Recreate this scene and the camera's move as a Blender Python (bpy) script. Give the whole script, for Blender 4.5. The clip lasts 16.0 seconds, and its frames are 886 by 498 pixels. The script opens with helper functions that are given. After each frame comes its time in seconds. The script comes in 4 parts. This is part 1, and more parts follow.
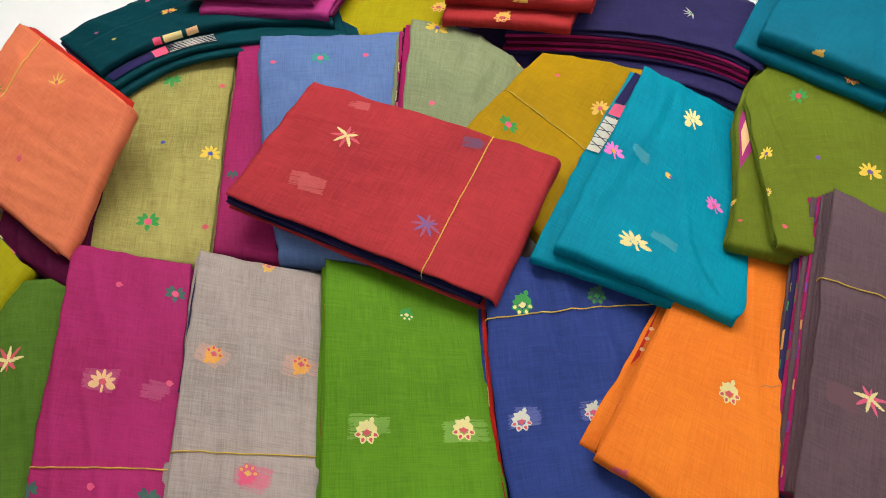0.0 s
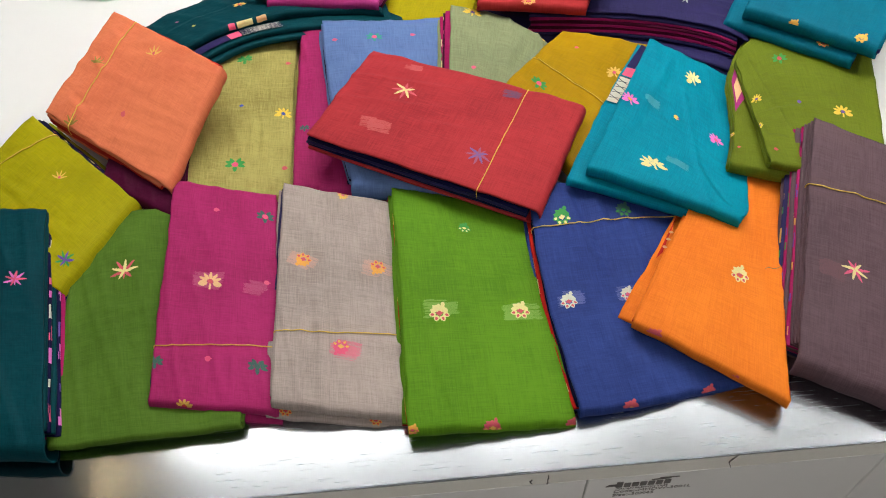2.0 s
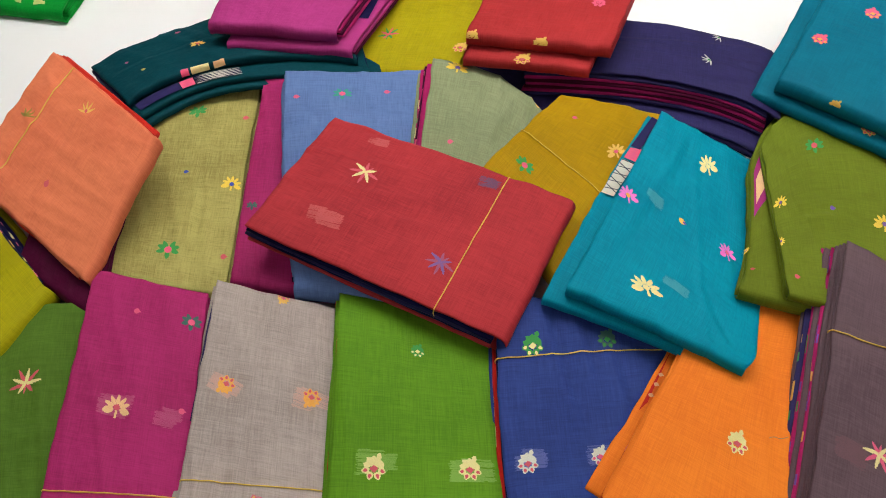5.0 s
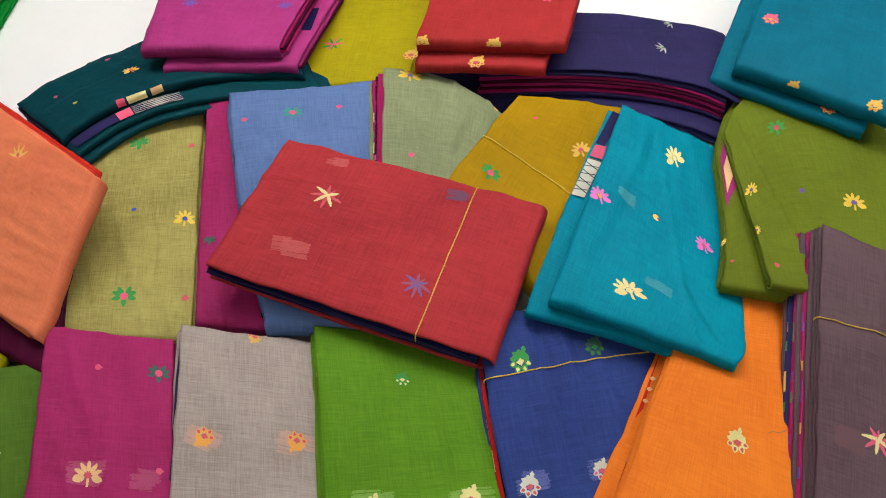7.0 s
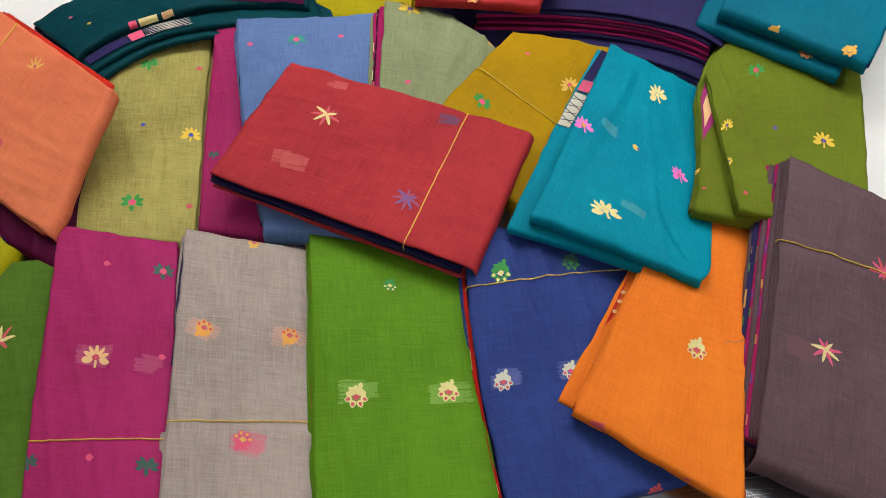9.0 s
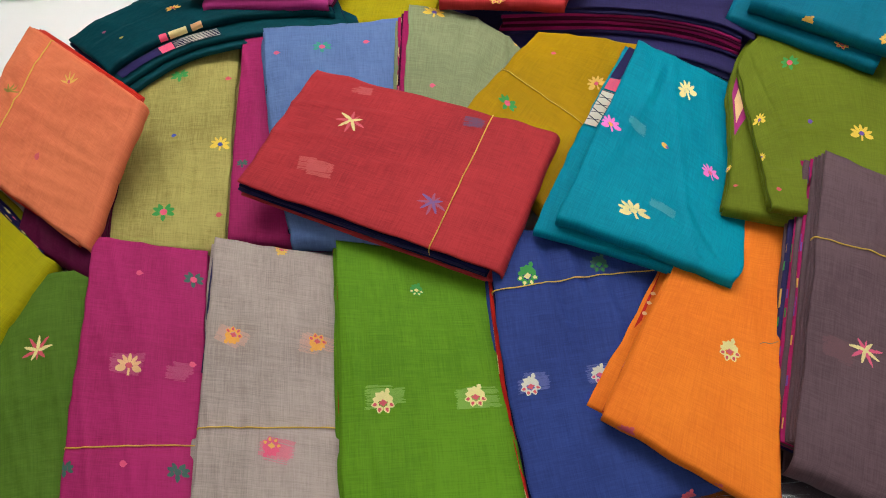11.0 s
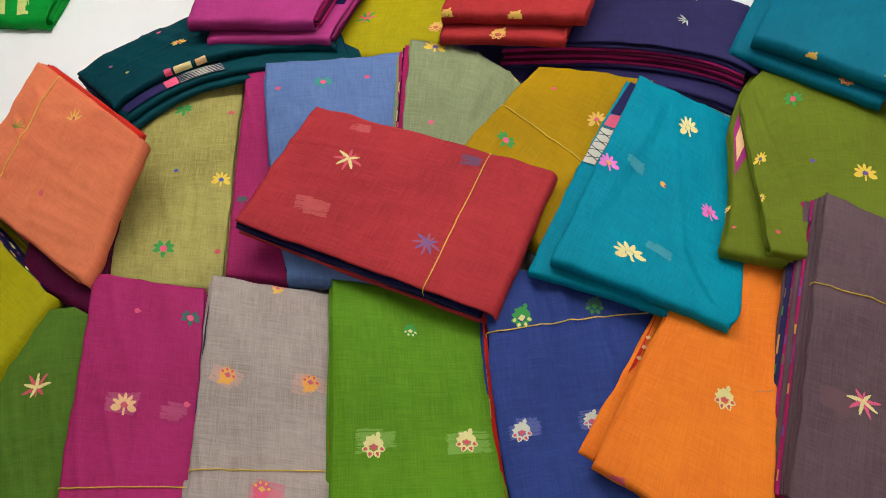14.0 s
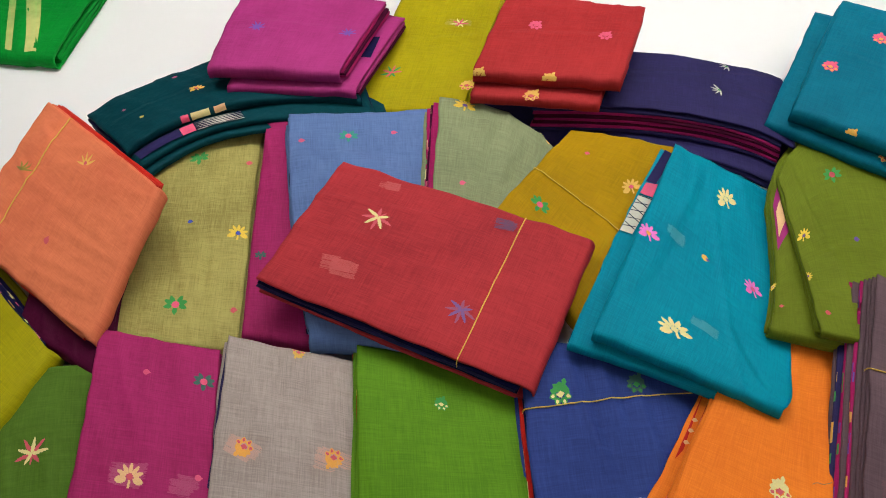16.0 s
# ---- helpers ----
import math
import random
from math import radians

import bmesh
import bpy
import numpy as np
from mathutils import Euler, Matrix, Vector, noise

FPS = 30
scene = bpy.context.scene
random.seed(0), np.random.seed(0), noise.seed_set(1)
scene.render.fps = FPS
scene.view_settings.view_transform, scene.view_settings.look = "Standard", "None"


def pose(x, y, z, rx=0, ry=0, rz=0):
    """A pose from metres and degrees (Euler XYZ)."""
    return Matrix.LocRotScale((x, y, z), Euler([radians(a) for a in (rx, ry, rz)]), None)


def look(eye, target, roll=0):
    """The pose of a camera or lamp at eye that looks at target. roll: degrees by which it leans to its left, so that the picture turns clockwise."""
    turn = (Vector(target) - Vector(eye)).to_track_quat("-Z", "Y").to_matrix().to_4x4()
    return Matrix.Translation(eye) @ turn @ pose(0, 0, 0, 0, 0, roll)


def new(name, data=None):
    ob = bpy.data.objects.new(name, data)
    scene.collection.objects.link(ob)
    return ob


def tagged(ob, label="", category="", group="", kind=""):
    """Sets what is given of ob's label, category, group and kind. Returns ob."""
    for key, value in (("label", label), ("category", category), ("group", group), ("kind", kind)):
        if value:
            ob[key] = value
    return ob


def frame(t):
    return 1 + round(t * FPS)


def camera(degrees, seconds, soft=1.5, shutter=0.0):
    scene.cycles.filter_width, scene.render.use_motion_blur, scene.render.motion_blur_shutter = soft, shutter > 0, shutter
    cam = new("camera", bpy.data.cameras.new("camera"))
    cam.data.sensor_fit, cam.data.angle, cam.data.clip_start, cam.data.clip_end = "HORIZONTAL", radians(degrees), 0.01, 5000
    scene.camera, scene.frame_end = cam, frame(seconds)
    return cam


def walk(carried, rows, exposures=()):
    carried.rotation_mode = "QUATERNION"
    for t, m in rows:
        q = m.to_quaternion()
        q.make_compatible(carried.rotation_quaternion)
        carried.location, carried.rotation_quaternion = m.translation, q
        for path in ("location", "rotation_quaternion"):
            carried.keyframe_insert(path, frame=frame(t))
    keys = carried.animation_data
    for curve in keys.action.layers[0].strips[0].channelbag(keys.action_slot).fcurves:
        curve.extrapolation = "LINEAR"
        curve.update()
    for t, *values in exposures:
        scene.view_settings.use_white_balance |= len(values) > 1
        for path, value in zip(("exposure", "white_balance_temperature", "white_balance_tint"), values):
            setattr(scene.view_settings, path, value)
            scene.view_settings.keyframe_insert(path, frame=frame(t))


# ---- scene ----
cam = camera(60.7, 16.0, 1.0)
PATH = [
    (0, (0.067, -0.119, 1.806), (0.047, 1.016, 0.159), -4.6),
    (0.5, (0.061, -0.134, 1.801), (0.019, 1.001, 0.155), -5.6),
    (1, (0.076, -0.173, 1.808), (0.026, 1.011, 0.197), -6.2),
    (1.5, (-0.017, -0.318, 1.82), (-0.023, 0.928, 0.255), -4.5),
    (2, (-0.073, -0.431, 1.827), (-0.029, 0.847, 0.289), -3.2),
    (2.5, (-0.074, -0.448, 1.827), (0.01, 0.853, 0.309), -2.1),
    (3, (-0.086, -0.454, 1.835), (-0.005, 0.847, 0.318), -1.5),
    (3.5, (-0.083, -0.414, 1.827), (-0.028, 0.871, 0.295), -1.4),
    (4, (-0.015, -0.279, 1.84), (-0.016, 0.973, 0.281), -2.5),
    (4.5, (0.071, -0.161, 1.829), (0.013, 1.063, 0.248), -3.9),
    (4.7, (0.077, -0.14, 1.829), (0.008, 1.068, 0.237), -4.2),
    (6.8, (0.008, 0.025, 1.831), (0.088, 1.176, 0.197), -4.3),
    (7, (0.036, -0.043, 1.824), (0.112, 1.109, 0.191), -4.2),
    (7.5, (0.056, -0.134, 1.812), (0.129, 1.004, 0.169), -3.4),
    (8, (0.048, -0.155, 1.817), (0.111, 0.969, 0.164), -3.0),
    (8.5, (0.049, -0.159, 1.823), (0.11, 0.949, 0.159), -2.6),
    (9, (0.044, -0.162, 1.833), (0.109, 0.937, 0.163), -2.3),
    (11.5, (0.072, -0.153, 1.828), (0.009, 0.965, 0.171), -9.1),
    (12, (0.068, -0.147, 1.827), (0.004, 0.982, 0.178), -9.3),
    (12.5, (0.081, -0.147, 1.83), (0.014, 0.994, 0.188), -9.5),
    (13, (0.083, -0.144, 1.831), (0.022, 1.009, 0.198), -9.5),
    (13.5, (0.098, -0.116, 1.833), (0.026, 1.034, 0.198), -9.8),
    (14, (0.119, -0.117, 1.851), (0.014, 1.015, 0.205), -10.3),
    (14.5, (0.111, -0.084, 1.861), (0.015, 1.039, 0.208), -9.2),
    (15, (0.089, -0.105, 1.862), (-0.006, 1.053, 0.235), -9.4),
    (15.5, (0.047, -0.113, 1.837), (-0.019, 1.08, 0.233), -7.1),
    (16, (0.025, -0.056, 1.828), (0.004, 1.174, 0.251), -4.7),
]
walk(cam, [(t, look(eye, target, roll)) for t, eye, target, roll in PATH],
     exposures=((0.0, 0.24), (2.1, 0.30), (2.7, 0.08), (12.0, 0.06), (16.0, -0.03)))

# ceiling light panels, warm downlights, and where a joint of the tiled face lies
# last three panels are added fill for the right side and counter face
LIGHTS = [(-1.1, 1.3, 0.24), (-0.55, 1.6, 0.6), (0.35, 1.6, 0.6), (1.4, 1.75, 0.64), (1.9, 0.4, 0.5), (-0.8, -1.5, 0.46), (0.9, -1.5, 0.46)]
BULBS = [(-1.56, 1.011), (-1.484, 1.014), (-1.315, 1.038)]
POWER = 17.5
TILE_X = 0.136
# ---- light ----
world = bpy.data.worlds.new("world")
scene.world = world
world.use_nodes = True
world.node_tree.nodes["Background"].inputs[0].default_value = (0.80, 0.86, 1.0, 1)
world.node_tree.nodes["Background"].inputs[1].default_value = 0.006

TOP = 0.80  # height of the counter top


# ---- materials ----
def lin(r, g, b):
    return tuple((c / 255 / 12.92 if c <= 10 else ((c / 255 + 0.055) / 1.055) ** 2.4) for c in (r, g, b)) + (1.0,)


def node(nt, kind, **values):
    n = nt.nodes.new(kind)
    for key, value in values.items():
        n.inputs[key.replace("_", " ")].default_value = value
    return n


def plain(name, colour, rough=0.6, metal=0.0, grain=0.08, size=30.0, bump=0.1):
    """A surface with two scales of unevenness in colour, gloss and relief."""
    m = bpy.data.materials.new(name)
    m.use_nodes = True
    nt = m.node_tree
    bsdf = nt.nodes["Principled BSDF"]
    bsdf.inputs["Metallic"].default_value = metal
    tc = nt.nodes.new("ShaderNodeTexCoord")
    big = node(nt, "ShaderNodeTexNoise", Scale=size * 0.12, Detail=4.0)
    fine = node(nt, "ShaderNodeTexNoise", Scale=size * 4, Detail=6.0)
    for n in (big, fine):
        nt.links.new(tc.outputs["Object"], n.inputs["Vector"])
    mix = nt.nodes.new("ShaderNodeMix")
    mix.data_type = "RGBA"
    mix.inputs[6].default_value = [c * (1 - grain) for c in colour[:3]] + [1]
    mix.inputs[7].default_value = [min(1, c * (1 + grain)) for c in colour[:3]] + [1]
    add = nt.nodes.new("ShaderNodeMath")
    add.operation = "ADD"
    half = nt.nodes.new("ShaderNodeMath")
    half.operation = "MULTIPLY"
    half.inputs[1].default_value = 0.5
    nt.links.new(big.outputs["Fac"], add.inputs[0])
    nt.links.new(fine.outputs["Fac"], add.inputs[1])
    nt.links.new(add.outputs[0], half.inputs[0])
    nt.links.new(half.outputs[0], mix.inputs[0])
    nt.links.new(mix.outputs[2], bsdf.inputs["Base Color"])
    rr = nt.nodes.new("ShaderNodeMapRange")
    rr.inputs["To Min"].default_value = max(0.02, rough - 0.07)
    rr.inputs["To Max"].default_value = min(1, rough + 0.07)
    nt.links.new(big.outputs["Fac"], rr.inputs["Value"])
    nt.links.new(rr.outputs[0], bsdf.inputs["Roughness"])
    bp = node(nt, "ShaderNodeBump", Strength=bump, Distance=0.001)
    nt.links.new(fine.outputs["Fac"], bp.inputs["Height"])
    nt.links.new(bp.outputs[0], bsdf.inputs["Normal"])
    return m


def cloth(name, rgb, shot=None, slub=0.21, sheen=0.0):
    """Handloom silk-cotton: slubby warp and weft threads in UV metres, a second shot colour, soft sheen."""
    colour = lin(*rgb)
    other = lin(*shot) if shot else tuple(c * 0.72 for c in colour[:3]) + (1.0,)
    m = bpy.data.materials.new(name)
    m.use_nodes = True
    nt = m.node_tree
    bsdf = nt.nodes["Principled BSDF"]
    uv = nt.nodes.new("ShaderNodeUVMap")
    threads = []
    for sx, sy in ((24, 640), (640, 24), (5, 230), (230, 5)):
        mp = nt.nodes.new("ShaderNodeMapping")
        mp.inputs["Scale"].default_value = (sx, sy, 1)
        n = node(nt, "ShaderNodeTexNoise", Scale=1.0, Detail=5.0, Roughness=0.65)
        nt.links.new(uv.outputs[0], mp.inputs[0])
        nt.links.new(mp.outputs[0], n.inputs["Vector"])
        threads.append(n.outputs["Fac"])

    def maths(op, a, b):
        k = nt.nodes.new("ShaderNodeMath")
        k.operation = op
        for i, x in enumerate((a, b)):
            if isinstance(x, float):
                k.inputs[i].default_value = x
            else:
                nt.links.new(x, k.inputs[i])
        return k.outputs[0]

    fine = maths("MULTIPLY", maths("ADD", threads[0], threads[1]), 0.5)
    bands = maths("MULTIPLY", maths("ADD", threads[2], threads[3]), 0.5)
    tc = nt.nodes.new("ShaderNodeTexCoord")
    cloud = node(nt, "ShaderNodeTexNoise", Scale=14.0, Detail=5.0, Roughness=0.65)
    nt.links.new(tc.outputs["Object"], cloud.inputs["Vector"])
    wide = node(nt, "ShaderNodeTexNoise", Scale=3.6, Detail=2.0)
    nt.links.new(tc.outputs["Object"], wide.inputs["Vector"])
    weave_tone = maths("ADD", maths("MULTIPLY", fine, 0.74), maths("MULTIPLY", bands, 0.20))
    total = maths("ADD", weave_tone, maths("ADD", maths("MULTIPLY", cloud.outputs["Fac"], 0.20), maths("MULTIPLY", wide.outputs["Fac"], 0.22)))
    ramp = nt.nodes.new("ShaderNodeMapRange")
    ramp.inputs["From Min"].default_value, ramp.inputs["From Max"].default_value = 0.59, 0.77
    nt.links.new(total, ramp.inputs["Value"])
    mix = nt.nodes.new("ShaderNodeMix")
    mix.data_type = "RGBA"
    k = slub * 2
    mix.inputs[6].default_value = [a * (1 - k) + b * k for a, b in zip(colour[:3], other[:3])] + [1]
    mix.inputs[7].default_value = [min(1, c * (1 + slub * 0.6)) for c in colour[:3]] + [1]
    nt.links.new(ramp.outputs[0], mix.inputs[0])
    nt.links.new(mix.outputs[2], bsdf.inputs["Base Color"])
    bsdf.inputs["Roughness"].default_value = 0.62
    bsdf.inputs["Specular IOR Level"].default_value = 0.07
    bsdf.inputs["Sheen Weight"].default_value = sheen
    bsdf.inputs["Sheen Roughness"].default_value = 0.4
    # soft crumples under the weave
    crumple = node(nt, "ShaderNodeTexNoise", Scale=19.0, Detail=3.0, Roughness=0.55)
    nt.links.new(tc.outputs["Object"], crumple.inputs["Vector"])
    soft = node(nt, "ShaderNodeBump", Strength=0.75, Distance=0.006)
    nt.links.new(crumple.outputs["Fac"], soft.inputs["Height"])
    bp = node(nt, "ShaderNodeBump", Strength=0.6, Distance=0.0007)
    nt.links.new(fine, bp.inputs["Height"])
    nt.links.new(soft.outputs[0], bp.inputs["Normal"])
    nt.links.new(bp.outputs[0], bsdf.inputs["Normal"])
    return m


def thread(name, rgb, metal=0.0, rough=0.5):
    m = plain(name, lin(*rgb), rough + 0.2, metal, 0.42, 170.0, 0.6)
    return m


CLOTH = {
    "magenta": cloth("magenta_cloth", (158, 40, 98), (120, 30, 60)),
    "grey": cloth("grey_cloth", (163, 150, 144), (106, 94, 92), 0.22),
    "green": cloth("green_cloth", (90, 134, 28), (54, 98, 18)),
    "royal": cloth("royal_blue_cloth", (46, 64, 124), (28, 34, 84)),
    "orange": cloth("orange_cloth", (222, 123, 38), (210, 86, 28), 0.20),
    "plum": cloth("plum_cloth", (95, 76, 82), (60, 43, 52)),
    "dark_green": cloth("dark_green_cloth", (78, 108, 36), (50, 80, 20)),
    "dark_teal": cloth("dark_teal_cloth", (4, 58, 66), (4, 34, 46)),
    "peach": cloth("peach_cloth", (213, 121, 84), (196, 82, 64), 0.19),
    "khaki": cloth("khaki_cloth", (156, 148, 86), (108, 98, 48), 0.30),
    "red": cloth("red_cloth", (166, 50, 55), (120, 30, 40), 0.25),
    "teal": cloth("teal_cloth", (0, 130, 150), (0, 92, 122), 0.2),
    "deep_teal": cloth("deep_teal_cloth", (6, 102, 124), (0, 74, 100), 0.18),
    "sage": cloth("sage_cloth", (130, 138, 104), (90, 98, 70)),
    "mustard": cloth("mustard_cloth", (162, 126, 8), (124, 96, 8)),
    "steel_blue": cloth("steel_blue_cloth", (90, 115, 160), (60, 78, 122)),
    "olive": cloth("olive_cloth", (100, 114, 30), (76, 84, 18)),
    "navy": cloth("navy_cloth", (45, 41, 84), (26, 22, 52)),
    "scarlet": cloth("scarlet_cloth", (162, 46, 48), (130, 28, 32)),
    "lime_olive": cloth("lime_olive_cloth", (158, 146, 14), (120, 110, 10)),
    "fuchsia": cloth("fuchsia_cloth", (160, 52, 116), (130, 30, 84)),
    "yellow": cloth("yellow_cloth", (154, 146, 12), (112, 110, 10)),
    # wine and indigo, mostly inner leaves, carry the shade between folds in their colour
    "wine": cloth("shaded_wine_cloth", (70, 10, 42), (44, 4, 26)),
    "emerald": cloth("emerald_cloth", (8, 132, 44), (0, 90, 30)),
    "indigo": cloth("shaded_indigo_cloth", (18, 18, 58), (10, 8, 30)),
    "pink": cloth("pink_cloth", (168, 34, 98), (120, 16, 66)),
    "flame": cloth("flame_cloth", (184, 40, 30), (150, 26, 18)),
}
CLOTH["zari"] = cloth("zari_cloth", (196, 192, 120), (60, 140, 60), 0.5)
INK = {
    "cream": thread("cream_thread", (222, 208, 142)),
    "gold": thread("gold_thread", (218, 172, 76)),
    "silver": thread("silver_thread", (198, 198, 182), 0.2, 0.4),
    "pink": thread("pink_thread", (214, 82, 118)),
    "rose": thread("rose_thread", (202, 78, 92)),
    "green": thread("green_thread", (44, 140, 60)),
    "violet": thread("violet_thread", (104, 72, 160)),
    "blue": thread("blue_thread", (50, 70, 170)),
    "orange": thread("orange_thread", (232, 158, 62)),
    "lilac": thread("lilac_thread", (214, 110, 190)),
    "red": thread("red_thread", (200, 50, 60)),
    "dark_green": thread("dark_green_thread", (50, 92, 80)),
    "peach": thread("peach_thread", (236, 180, 128)),
    "yellow": thread("yellow_thread", (224, 186, 60)),
    "moss": thread("moss_thread", (136, 120, 34)),
    "dusk": thread("dusk_thread", (118, 82, 142)),
    "mauve": thread("mauve_thread", (150, 74, 106)),
    "jade": thread("jade_thread", (40, 140, 120)),
}
RUBBER = plain("elastic_band", lin(214, 176, 60), 0.45, 0.0, 0.08, 60, 0.1)


def steel_material():
    m = plain("brushed_steel", (0.45, 0.48, 0.51, 1), 0.2, 1.0, 0.10, 14.0, 0.05)
    nt = m.node_tree
    bsdf = nt.nodes["Principled BSDF"]
    tc = nt.nodes.new("ShaderNodeTexCoord")
    mp = nt.nodes.new("ShaderNodeMapping")
    mp.inputs["Scale"].default_value = (14, 520, 1)
    mp.inputs["Rotation"].default_value = (0, 0, 0.5)
    n = node(nt, "ShaderNodeTexNoise", Scale=1.0, Detail=4.0)
    nt.links.new(tc.outputs["Object"], mp.inputs[0])
    nt.links.new(mp.outputs[0], n.inputs["Vector"])
    wav = node(nt, "ShaderNodeTexNoise", Scale=7.0, Detail=2.0)
    nt.links.new(tc.outputs["Object"], wav.inputs["Vector"])
    b1 = node(nt, "ShaderNodeBump", Strength=0.10, Distance=0.004)
    nt.links.new(wav.outputs["Fac"], b1.inputs["Height"])
    b2 = node(nt, "ShaderNodeBump", Strength=0.09, Distance=0.0006)
    nt.links.new(n.outputs["Fac"], b2.inputs["Height"])
    nt.links.new(b1.outputs[0], b2.inputs["Normal"])
    # polished at one end, scoured dull at the other
    sep = nt.nodes.new("ShaderNodeSeparateXYZ")
    nt.links.new(tc.outputs["Object"], sep.inputs[0])
    worn = nt.nodes.new("ShaderNodeMapRange")
    for key, value in (("From Min", -0.62), ("From Max", -0.40), ("To Min", 0.0), ("To Max", 0.17)):
        worn.inputs[key].default_value = value
    nt.links.new(sep.outputs[0], worn.inputs["Value"])
    spot = nt.nodes.new("ShaderNodeMath")
    spot.operation = "MULTIPLY_ADD"
    spot.inputs[1].default_value = 0.16
    nt.links.new(n.outputs["Fac"], spot.inputs[0])
    nt.links.new(worn.outputs[0], spot.inputs[2])
    nt.links.new(spot.outputs[0], bsdf.inputs["Roughness"])
    nt.links.new(b2.outputs[0], bsdf.inputs["Normal"])
    return m


STEEL = steel_material()
WHITE = plain("white_laminate", (0.80, 0.80, 0.79, 1), 0.32, 0.0, 0.02, 6.0, 0.02)
TILE = plain("white_glazed_tile", (0.88, 0.87, 0.85, 1), 0.22, 0.0, 0.03, 5.0, 0.02)
GROUT = plain("dark_grout", (0.10, 0.095, 0.09, 1), 0.9)
LIPMAT = plain("grey_painted_lip", (0.84, 0.82, 0.75, 1), 0.45, 0.0, 0.10, 40.0, 0.06)
PRINT = plain("grey_print", (0.14, 0.13, 0.12, 1), 0.5)
# wall, floor and ceiling tones are lowered to hold down bounced light
WALLM = plain("dark_wall_tone", (0.17, 0.165, 0.16, 1), 0.7, 0.0, 0.03, 8.0, 0.05)
FLOORM = plain("floor_tile", (0.30, 0.29, 0.28, 1), 0.25, 0.0, 0.05, 5.0, 0.02)
CEILM = plain("dark_ceiling_tone", (0.40, 0.40, 0.39, 1), 0.7, 0.0, 0.03, 8.0, 0.05)
FRAME = plain("white_frame", (0.8, 0.8, 0.8, 1), 0.4)
glow = bpy.data.materials.new("lit_diffuser")
glow.use_nodes = True
glow.node_tree.nodes["Principled BSDF"].inputs["Emission Color"].default_value = (1.0, 0.97, 0.93, 1)
glow.node_tree.nodes["Principled BSDF"].inputs["Emission Strength"].default_value = POWER
warm = bpy.data.materials.new("lit_warm_bulb")
warm.use_nodes = True
warm.node_tree.nodes["Principled BSDF"].inputs["Emission Color"].default_value = (1.0, 0.72, 0.38, 1)
warm.node_tree.nodes["Principled BSDF"].inputs["Emission Strength"].default_value = 26.0


# ---- builders ----
def mesh_from(name, verts, faces, material, smooth=True, uvs=None):
    me = bpy.data.meshes.new(name)
    me.from_pydata([tuple(v) for v in verts], [], faces)
    me.materials.append(material)
    if uvs is not None:
        layer = me.uv_layers.new(name="UVMap")
        for loop in me.loops:
            layer.data[loop.index].uv = uvs[loop.vertex_index]
    if smooth:
        me.polygons.foreach_set("use_smooth", [True] * len(me.polygons))
    me.update()
    return me


def child(name, me, parent, label=""):
    ob = new(name, me)
    ob.parent = parent
    return tagged(ob, label)


def box_mesh(name, lo, hi, material, bevel=0.0):
    bm = bmesh.new()
    bmesh.ops.create_cube(bm, size=1)
    for v in bm.verts:
        v.co = Vector([lo[i] + (v.co[i] + 0.5) * (hi[i] - lo[i]) for i in range(3)])
    if bevel:
        bmesh.ops.bevel(bm, geom=bm.edges[:], offset=bevel, segments=2, affect="EDGES")
    me = bpy.data.meshes.new(name)
    bm.to_mesh(me)
    bm.free()
    me.materials.append(material)
    return me


